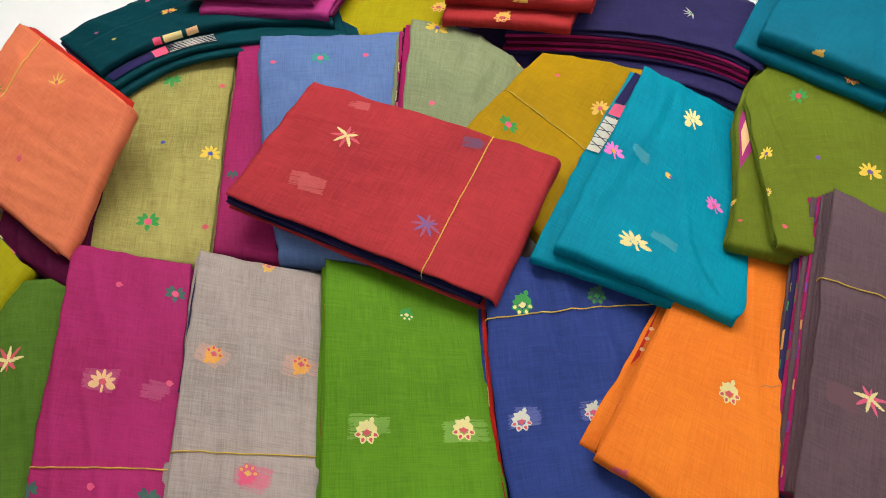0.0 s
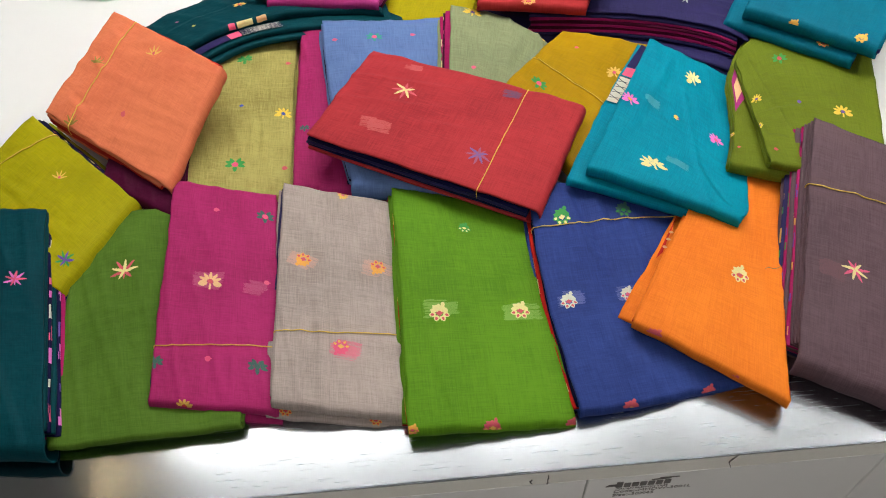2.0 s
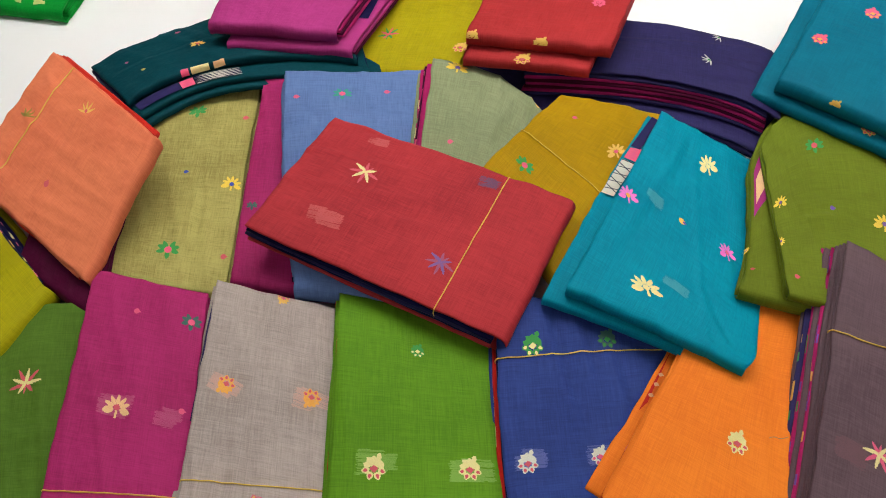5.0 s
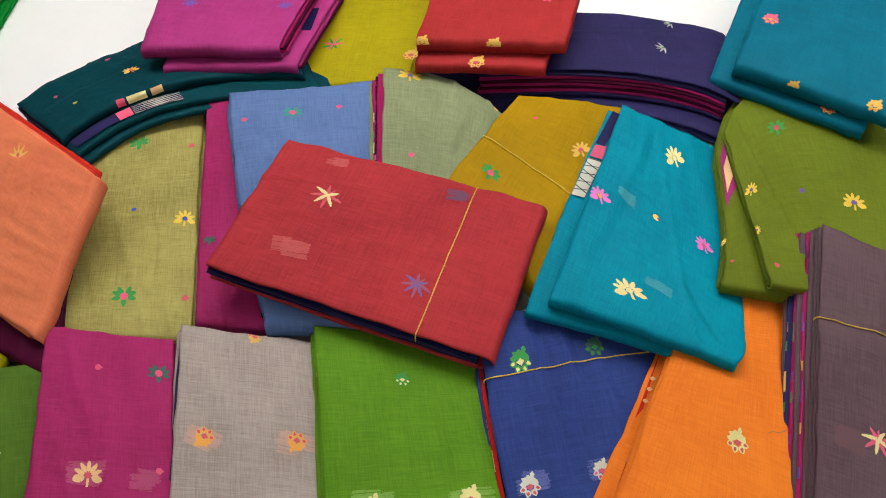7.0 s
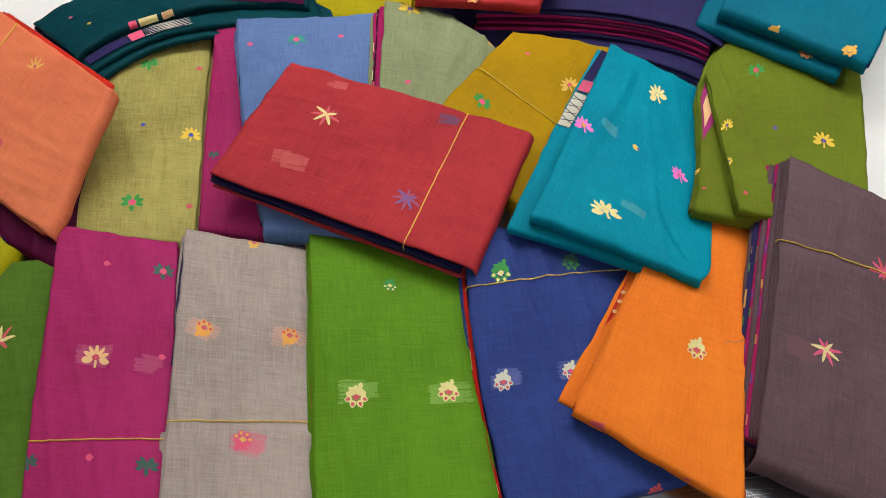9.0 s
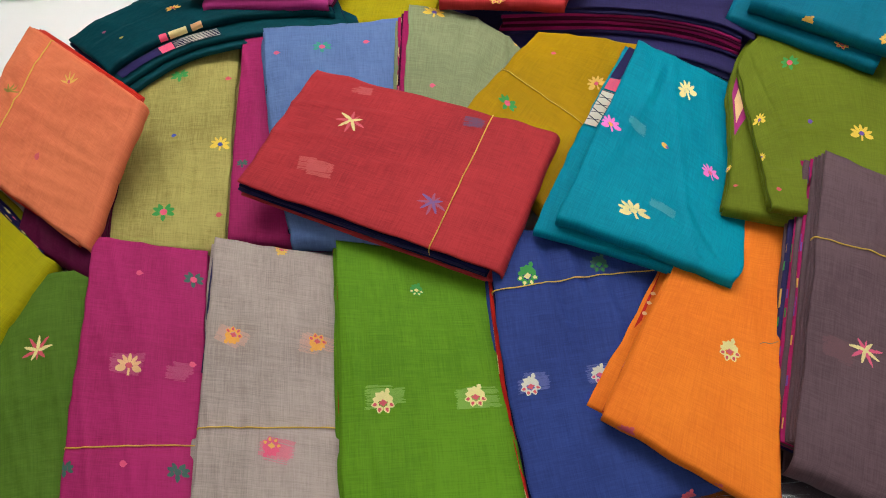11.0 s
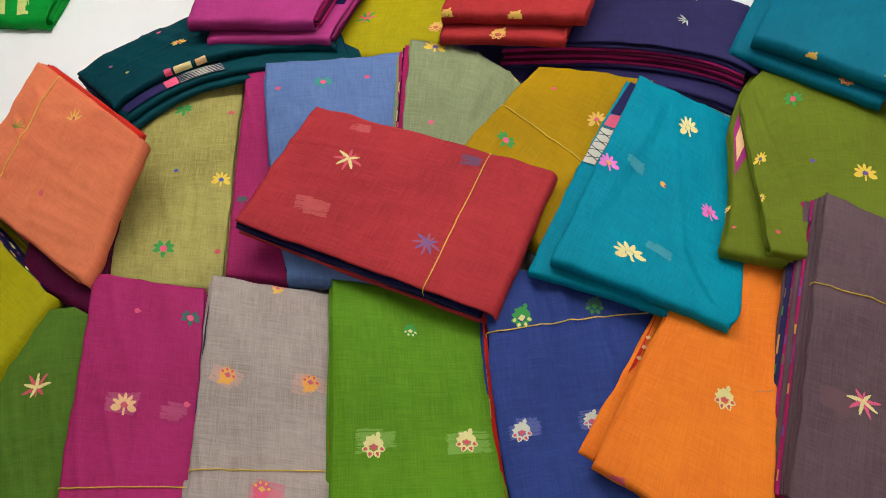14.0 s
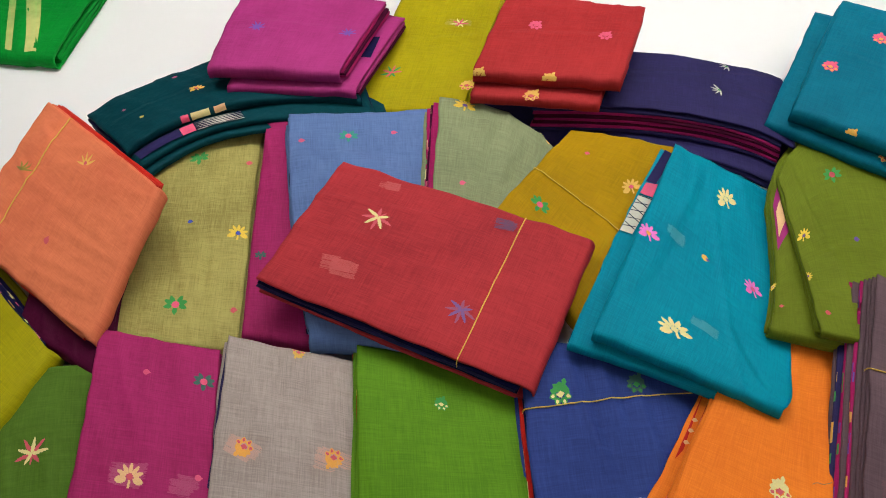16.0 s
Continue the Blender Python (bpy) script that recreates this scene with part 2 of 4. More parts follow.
class Patch:
    """A curved four-sided sheet: corners front-left, front-right, back-right, back-left, edges bent through given middles."""

    def __init__(self, corners, bends, seed, wrinkle=0.0016, droop=0.004):
        self.c = [Vector(c) for c in corners]
        c = self.c
        mid = {"B": (c[0] + c[1]) / 2, "R": (c[1] + c[2]) / 2, "T": (c[3] + c[2]) / 2, "L": (c[0] + c[3]) / 2}
        self.bend = {k: 4 * (Vector(bends[k]) - mid[k]) if k in bends else Vector() for k in mid}
        self.lu = ((c[1] - c[0]).length + (c[2] - c[3]).length) / 2
        self.lv = ((c[3] - c[0]).length + (c[2] - c[1]).length) / 2
        self.seed, self.wrinkle, self.droop = seed, wrinkle, droop
        self.base, self.known = sum(c, Vector()) / 4, {}
        self.thick, self.dents, self.creases, self.pinch, self.rough = 0.05, [], [], 0.0, 0.0030
        side = self.c[1] - self.c[0]
        self.front = Vector((side.y, -side.x, 0)).normalized()

    def flat(self, u, v):
        c = self.c
        p = c[0] * (1 - u) * (1 - v) + c[1] * u * (1 - v) + c[2] * u * v + c[3] * (1 - u) * v
        wu, wv = u * (1 - u), v * (1 - v)
        return p + self.bend["B"] * (wu * (1 - v)) + self.bend["T"] * (wu * v) + self.bend["L"] * (wv * (1 - u)) + self.bend["R"] * (wv * u)

    def at(self, u, v, lift=0.0):
        """A place on the cloth; in front of v = 0 it turns down round the fold."""
        if v < 0:
            e = self.at(u, 0)
            deep = self.thick - self.pinch
            a = min(math.pi, -v * self.lv / (deep * 0.5))
            r = deep / 2 + lift
            return e - Vector((0, 0, deep / 2 - r * math.cos(a))) + self.front * (r * 0.7 * math.sin(a))
        p = self.flat(u, v)
        x, y = u * self.lu, v * self.lv
        d = min(x, self.lu - x, self.lv - y)
        p.z += lift - self.droop * math.exp(-max(d, 0) / 0.018) - self.pinch * math.exp(-max(y, 0) / 0.03)
        s = Vector((x * 9, y * 5, self.seed * 7.3))
        rim = math.exp(-max(min(d, y), 0) / 0.012) * self.rough
        p.x += rim * noise.noise(Vector((p.x * 26, p.y * 26, self.seed)))
        p.y += rim * noise.noise(Vector((p.x * 26, p.y * 26, self.seed + 9.5)))
        bow = math.exp(-max(min(d, y), 0) / 0.05) * self.rough * 0.9
        p.x += bow * noise.noise(Vector((p.x * 8, p.y * 8, self.seed + 3.1)))
        p.y += bow * noise.noise(Vector((p.x * 8, p.y * 8, self.seed + 5.7)))
        p.z += self.wrinkle * 0.9 * noise.noise(Vector((x * 4.2, y * 3.1, self.seed * 2.9 + 20)))
        p.z += self.wrinkle * (noise.noise(s) + 0.5 * noise.noise(s * 2.7))
        ridge = 1 - abs(noise.noise(Vector((x * 16 + y * 3, y * 2.2, self.seed * 3.1 + 40))))
        p.z += self.wrinkle * 0.8 * max(0, ridge - 0.80) / 0.20
        for u0, v0, u1, v1 in self.dents:
            du, dv = (u1 - u0) * self.lu, (v1 - v0) * self.lv
            off = abs((x - u0 * self.lu) * dv - (y - v0 * self.lv) * du) / math.hypot(du, dv)
            p.z -= 0.0022 * math.exp(-((off / 0.011) ** 2)) * (1 + 0.8 * noise.noise(Vector((x * 40, y * 40, self.seed))))
        for u0, v0, u1, v1, deep in self.creases:
            du, dv = (u1 - u0) * self.lu, (v1 - v0) * self.lv
            ex, ey, span = x - u0 * self.lu, y - v0 * self.lv, math.hypot(du, dv)
            off, along = (ex * dv - ey * du) / span, (ex * du + ey * dv) / span
            fade = min(1.0, max(0.0, along / 0.03)) * min(1.0, max(0.0, (span - along) / 0.03))
            p.z += deep * fade * (math.exp(-abs(off - 0.007) / 0.007) - 0.9 * math.exp(-abs(off + 0.007) / 0.006))
        return p

    def skin(self, u, v, lift=0.0, nu=60, nv=90):
        """A place on the top fold as its mesh lies, a little above it."""
        if v < 0:
            return self.at(u, v, lift + 0.0006)
        i, j = min(int(u * nu), nu - 1), min(int(v * nv), nv - 1)
        corners = []
        for a, b in ((i, j), (i + 1, j), (i + 1, j + 1), (i, j + 1)):
            if (a, b) not in self.known:
                self.known[a, b] = self.at(a / nu, b / nv)
            corners.append(self.known[a, b])
        f, g = u * nu - i, v * nv - j
        p = corners[0] * ((1 - f) * (1 - g)) + corners[1] * (f * (1 - g)) + corners[2] * (f * g) + corners[3] * ((1 - f) * g)
        return p + Vector((0, 0, lift))

    def inset(self, left=0.0, right=0.0, front=0.0, back=0.0, far=None, dz=0.0):
        """The sheet below, pushed out by these lengths on its sides; far: the left length at the back end."""
        u0, u1, v0, v1 = -left / self.lu, 1 + right / self.lu, -front / self.lv, 1 + back / self.lv
        w0 = u0 if far is None else -far / self.lu
        down = Vector((0, 0, dz))
        corners = [self.flat(u, v) - down for u, v in ((u0, v0), (u1, v0), (u1, v1), (w0, v1))]
        m = {"B": ((u0 + u1) / 2, v0), "R": (u1, (v0 + v1) / 2), "T": ((w0 + u1) / 2, v1), "L": ((u0 + w0) / 2, (v0 + v1) / 2)}
        return Patch(corners, {k: self.flat(*m[k]) - down for k in m}, self.seed + 0.37, self.wrinkle * 0.5, self.droop * 0.4)


def pad(name, patch, thick, material, origin, n=10, rings=5, floor_z=TOP + 0.001, wave=0.0, side="", inks=()):
    """One fold of cloth: the sheet on top, round edges, the same sheet below."""
    nu = nv = n
    verts, uvs, faces = [], [], []
    r = thick / 2
    for j in range(nv + 1):
        for i in range(nu + 1):
            u, v = i / nu, j / nv
            verts.append(patch.at(u, v))
            uvs.append((u * patch.lu, v * patch.lv))
    idx = lambda i, j: j * (nu + 1) + i
    for j in range(nv):
        for i in range(nu):
            faces.append((idx(i, j), idx(i + 1, j), idx(i + 1, j + 1), idx(i, j + 1)))
    loop = [(i, 0) for i in range(nu)] + [(nu, j) for j in range(nv)] + [(nu - i, nv) for i in range(nu)] + [(0, nv - j) for j in range(nv)]
    count = len(loop)
    edge = [verts[idx(i, j)].copy() for i, j in loop]
    if wave > 0.5:
        for k in range(count):
            s = edge[k] * 8 + Vector((0, 0, patch.seed * 2.3))
            edge[k] += Vector((noise.noise(s), noise.noise(s + Vector((9, 3, 1))), 0.6 * noise.noise(s * 1.7))) * 0.0022
    outs = []
    for k in range(count):
        a, b = edge[k] - edge[k - 1], edge[(k + 1) % count] - edge[k]
        na, nb = Vector((a.y, -a.x, 0)).normalized(), Vector((b.y, -b.x, 0)).normalized()
        outs.append((na + nb).normalized())
    prev = [idx(i, j) for i, j in loop]
    for s in range(1, rings + 1):
        ang = math.pi * s / rings
        cur = []
        for k in range(count):
            wob = 1 + wave * noise.noise(Vector((edge[k].x * 30, edge[k].y * 30, patch.seed * 5 + s * 0.2)))
            p = edge[k] + outs[k] * (r * 0.75 * math.sin(ang) * wob) - Vector((0, 0, r * (1 - math.cos(ang))))
            p.z = max(p.z, floor_z)
            cur.append(len(verts))
            verts.append(p)
            i, j = loop[k]
            uvs.append((i / nu * patch.lu + outs[k].x * r * ang, j / nv * patch.lv + outs[k].y * r * ang))
        for k in range(count):
            q = (k + 1) % count
            faces.append((prev[k], cur[k], cur[q], prev[q]))
        prev = cur
    mid = len(verts)
    verts.append(sum((verts[k] for k in prev), Vector()) / count)
    uvs.append((0, 0))
    for k in range(count):
        faces.append((prev[k], mid, prev[(k + 1) % count]))
    me = mesh_from(name, [v - origin for v in verts], faces, material, True, uvs)
    if side:
        # woven border flowers showing along one edge
        rng = random.Random(int(patch.seed * 100))
        for ink in inks:
            me.materials.append(INK[ink])
        first = nu if side == "R" else nu * 2 + nv
        k, turn = 1, 0
        while k < nv - 1:
            run = rng.randint(1, 2)
            for q in range(k, min(k + run, nv)):
                for s in rng.sample(range(rings), 3):
                    me.polygons[nu * nv + s * count + first + q].material_index = 1 + turn % len(inks)
            turn += 1
            k += run + rng.randint(1, 3)
    return me


def petal(x, y, length, width, angle, tip=1.0, n=9):
    """A leaf-shaped outline from its root at x, y; angle in degrees from straight up, clockwise."""
    a = radians(angle)
    pts = []
    for k in range(n):
        t = 2 * math.pi * k / n
        along = length * (0.5 - 0.5 * math.cos(t))
        side = 0.5 * width * math.sin(t) * (1 - 0.35 * tip * math.cos(t) * -1)
        pts.append((x + along * math.sin(a) + side * math.cos(a), y + along * math.cos(a) - side * math.sin(a)))
    return pts


def disc(x, y, r, n=9):
    return [(x + r * math.cos(2 * math.pi * k / n), y + r * math.sin(2 * math.pi * k / n)) for k in range(n)]


def spans(pts, y):
    """Where a level line runs inside an outline."""
    xs = []
    for (x0, y0), (x1, y1) in zip(pts, pts[1:] + pts[:1]):
        if (y0 <= y) != (y1 <= y):
            xs.append(x0 + (x1 - x0) * (y - y0) / (y1 - y0))
    xs.sort()
    return list(zip(xs[::2], xs[1::2]))


def weave(pts, rng, step=0.028, fill=1.04, stray=0.010, drop=0.0):
    """An outline filled with level runs of thread, ragged at their ends."""
    low, high = min(p[1] for p in pts), max(p[1] for p in pts)
    rows = max(2, int((high - low) / step))
    out = []
    for k in range(rows):
        y = low + (high - low) * (k + 0.5) / rows
        h = (high - low) / rows * fill / 2
        for a, b in spans(pts, y):
            if b - a < 0.012 or rng.random() < drop:
                continue
            a, b = a + rng.uniform(-stray, stray), b + rng.uniform(-stray, stray)
            out.append([(a, y - h), ((a + b) / 2, y - h), (b, y - h), (b, y + h), ((a + b) / 2, y + h), (a, y + h)])
    return out


def floats(w, h, rng):
    """Float threads showing through from the back: close level runs filling two or three ragged, overlapping quads."""
    out = []
    for k in range(3):
        x, y = rng.uniform(-0.26, 0.26) * w, rng.uniform(-0.14, 0.14) * h
        rx, ry = rng.uniform(0.26, 0.40) * w, rng.uniform(0.22, 0.38) * h
        skew = [rng.uniform(-0.16, 0.16) for _ in range(8)]
        block = [(x - rx * (1 + skew[0]), y - ry * (1 + skew[1])), (x + rx * (1 + skew[2]), y - ry * (1 + skew[3])),
                 (x + rx * (1 + skew[4]), y + ry * (1 + skew[5])), (x - rx * (1 + skew[6]), y + ry * (1 + skew[7]))]
        out += weave(block, rng, 0.030, 0.80, 0.05, 0.12)
    return out


def motif_shapes(kind, inks, rng):
    """Outlines in units of the motif's size, with the thread of each."""
    a = inks[0]
    b = inks[1] if len(inks) > 1 else a
    out = []
    if kind == "paw":  # a cap of leaf over three ringed petals
        cap = [(-0.28, -0.05), (-0.35, 0.10), (-0.22, 0.16), (-0.25, 0.28), (-0.08, 0.30), (0.0, 0.37), (0.08, 0.30), (0.10, 0.42), (0.22, 0.44), (0.25, 0.32),
               (0.20, 0.24), (0.33, 0.10), (0.31, -0.08), (0.1, -0.02), (-0.1, 0.0)]
        out.append((cap, a))
        for x, y, ang in ((-0.13, -0.09, -102), (-0.07, -0.17, -158), (0.08, -0.17, 162), (0.14, -0.09, 112)):
            sx, cy = math.sin(radians(ang)), math.cos(radians(ang))
            out += [(petal(x, y, 0.26, 0.22, ang), a), (petal(x + 0.07 * sx, y + 0.07 * cy, 0.15, 0.11, ang), b)]
        out.append(([(-0.15, -0.07), (0.0, 0.05), (0.15, -0.05), (0.02, -0.19)], b))
    elif kind == "lotus":  # seven parted petals round a heart, on a curled stalk
        for ang, long, fat in ((-108, 0.40, 0.27), (-68, 0.37, 0.16), (-34, 0.38, 0.145), (0, 0.38, 0.145), (34, 0.38, 0.145), (68, 0.37, 0.16), (108, 0.38, 0.25)):
            sx, cy = math.sin(radians(ang)), math.cos(radians(ang))
            out.append((petal(0.11 * sx, -0.08 + 0.12 * cy, long, fat, ang, 0.35), a))
        out += [([(-0.06, -0.44), (0.03, -0.44), (0.035, -0.12), (-0.035, -0.12)], a), (disc(0, -0.06, 0.11), b)]
    elif kind == "lily":  # slim veined leaves crossed by paler ones
        for k, ang in enumerate((-104, -66, -30, 8, 44, 82)):
            out.append((petal(0, -0.14, 0.56 if k % 2 else 0.62, 0.13, ang, 0.8), a if k % 2 else b))
        out += [(petal(0, -0.12, 0.42, 0.12, -146), a), (petal(0, -0.12, 0.44, 0.13, 140), b), (petal(0, -0.1, 0.40, 0.08, 184), b)]
    elif kind == "leafring":
        for ang in (-112, -68, -30, 32, 70, 108, 180):
            s, c = math.sin(radians(ang)), math.cos(radians(ang))
            out.append((petal(0.17 * s, 0.13 * c, 0.36, 0.22, ang), a))
        out.append((disc(0, 0, 0.17), b))
    elif kind == "dot":
        out += [(disc(0, 0, 0.42), a), (petal(0.1, 0, 0.5, 0.3, 90), b)]
    elif kind == "sprig":
        for ang in (-70, -35, 0, 35, 70):
            out.append((petal(0, -0.3, 0.75, 0.14, ang), a))
        out.append((disc(0, -0.2, 0.12), b))
    return out


def motif(patch, parent, origin, kind, u, v, size, inks, turn=0.0, ghost="", seed=0, low=False):
    """A woven flower lying on the sheet, each thread colour a raised inlay; ghost: a patch of loose floats round it."""
    rng = random.Random(seed * 13 + int(u * 1000) + int(v * 777))
    ca, sa = math.cos(radians(turn)), math.sin(radians(turn))

    def lay(shapes, lift, name, material, label=""):
        verts, faces = [], []
        for pts in shapes:
            x0, x1, y0, y1 = pts[0][0], pts[2][0], pts[0][1], pts[3][1]
            parts = max(2, int(abs(x1 - x0) * size / 0.003))
            for q in range(parts + 1):
                for y in (y0, y1):
                    x = x0 + (x1 - x0) * q / parts
                    px, py = (x * ca + y * sa) * size, (-x * sa + y * ca) * size
                    a, b = u + px / patch.lu, v + py / patch.lv
                    if low:
                        verts.append(patch.flat(a, b) + Vector((0, 0, lift + 0.002)) - origin)
                    else:
                        verts.append(patch.skin(min(max(a, 0.002), 0.998), min(max(b, -0.5 * patch.thick / patch.lv), 0.998), lift) - origin)
                if q:
                    n = len(verts)
                    faces.append((n - 4, n - 2, n - 1, n - 3))
        return child(name, mesh_from(name, verts, faces, material, True), parent, label)

    if ghost:
        lay(floats(1.35, 1.1, rng), 0.0004, "float_threads", GHOST[ghost])
    if kind == "none":
        return
    by_ink = {}
    for pts, ink in motif_shapes(kind, inks, rng):
        by_ink.setdefault(ink, []).extend(weave(pts, rng))
    for k, (ink, shapes) in enumerate(by_ink.items()):
        lay(shapes, 0.0007 + 0.0002 * k, "woven_flower", INK[ink])


def blend(name, rgb):
    return thread(name, rgb)


GHOST = {
    "magenta": blend("magenta_float", (170, 62, 106)), "grey": blend("grey_float", (184, 146, 134)), "green": blend("green_float", (116, 158, 58)),
    "royal": blend("royal_float", (76, 86, 148)), "orange": blend("orange_float", (248, 152, 52)), "plum": blend("plum_float", (96, 62, 70)),
    "dark_green": blend("dark_green_float", (104, 116, 60)), "red": blend("red_float", (182, 72, 72)), "teal": blend("teal_float", (40, 140, 156)),
    "olive": blend("olive_float", (126, 132, 50)), "pink": blend("pink_float", (196, 110, 126)), "navy": blend("navy_float", (104, 56, 92)), "lime_olive": blend("lime_float", (160, 146, 40)),
}


def band(patch, parent, origin, u0, v0, u1, v1, r=0.001):
    """A thin elastic band stretched across the top and down over both edges."""
    inside = [k / 200 for k in range(-80, 281) if 0 <= u0 + (u1 - u0) * k / 200 <= 1 and 0 <= v0 + (v1 - v0) * k / 200 <= 1]
    t0, t1 = inside[0], inside[-1]
    n = 40
    flat = [patch.skin(u0 + (u1 - u0) * t, v0 + (v1 - v0) * t, r * 0.9) for t in (t0 + (t1 - t0) * k / n for k in range(n + 1))]
    pts = []
    for k, q in enumerate(flat):
        near = flat[max(0, k - 2):k + 3]
        pts.append(Vector((q.x, q.y, max(sum(a.z for a in near) / len(near), q.z + 0.0008))) - origin)
    for end, step in ((0, pts[0] - pts[1]), (-1, pts[-1] - pts[-2])):
        step = Vector((step.x, step.y, 0)).normalized()
        for out, down in ((0.0025, 0.002), (0.004, 0.007), (0.003, 0.018)):
            add = (flat[0 if end == 0 else -1] - origin) + step * out - Vector((0, 0, down))
            pts.insert(0, add) if end == 0 else pts.append(add)
    n = len(pts) - 1
    verts, faces = [], []
    for k, p in enumerate(pts):
        d = (pts[min(k + 1, n)] - pts[max(k - 1, 0)]).normalized()
        side = d.cross(Vector((0, 0, 1))).normalized()
        up = side.cross(d)
        for q in range(6):
            a = 2 * math.pi * q / 6
            verts.append(p + side * (r * math.cos(a)) + up * (r * math.sin(a)))
        if k:
            for q in range(6):
                faces.append(((k - 1) * 6 + q, k * 6 + q, k * 6 + (q + 1) % 6, (k - 1) * 6 + (q + 1) % 6))
    return child("elastic_band", mesh_from("elastic_band", verts, faces, RUBBER), parent, "thin yellow elastic band")


def shell(patch, thick, material, origin, gauge=0.0035, n=40):
    """The outer cloth of a fold: over the top, round the front and back below, with its own thickness."""
    nu, rows = n, []
    nv, na, nb = n * 3 // 2, 8, 6
    for j in range(nv + 1):
        rows.append(1 - j / nv)
    arc = math.pi * (thick - patch.pinch) * 0.5 / patch.lv
    for j in range(1, na):
        rows.append(-arc * j / na)
    outer, inner = [], []
    uv = []
    for v in rows:
        for i in range(nu + 1):
            u = i / nu
            p = patch.at(u, v)
            q = patch.at(u, v, -gauge) if v < 0 else p - Vector((0, 0, gauge))
            outer.append(p)
            inner.append(q)
            uv.append((u * patch.lu, v * patch.lv))
    for j in range(nb + 1):
        v = j / nb * 0.97
        for i in range(nu + 1):
            u = i / nu
            p = patch.flat(u, v) - Vector((0, 0, thick + patch.droop))
            p.z = max(p.z, TOP + 0.002)
            outer.append(p)
            inner.append(p + Vector((0, 0, gauge * 0.9)))
            uv.append((u * patch.lu, -v * patch.lv))
    total = len(outer)
    m = total // (nu + 1)
    faces = []
    idx = lambda i, j: j * (nu + 1) + i
    for j in range(m - 1):
        for i in range(nu):
            a, b, c, d = idx(i, j), idx(i + 1, j), idx(i + 1, j + 1), idx(i, j + 1)
            faces += [(a, d, c, b), (a + total, b + total, c + total, d + total)]
        for i in (0, nu):
            a, d = idx(i, j), idx(i, j + 1)
            faces.append((a, a + total, d + total, d) if i == 0 else (a, d, d + total, a + total))
    for j in (0, m - 1):
        for i in range(nu):
            a, b = idx(i, j), idx(i + 1, j)
            faces.append((a, b, b + total, a + total) if j == 0 else (a, a + total, b + total, b))
    return mesh_from("fold", [v - origin for v in outer + inner], faces, material, True, uv + uv)


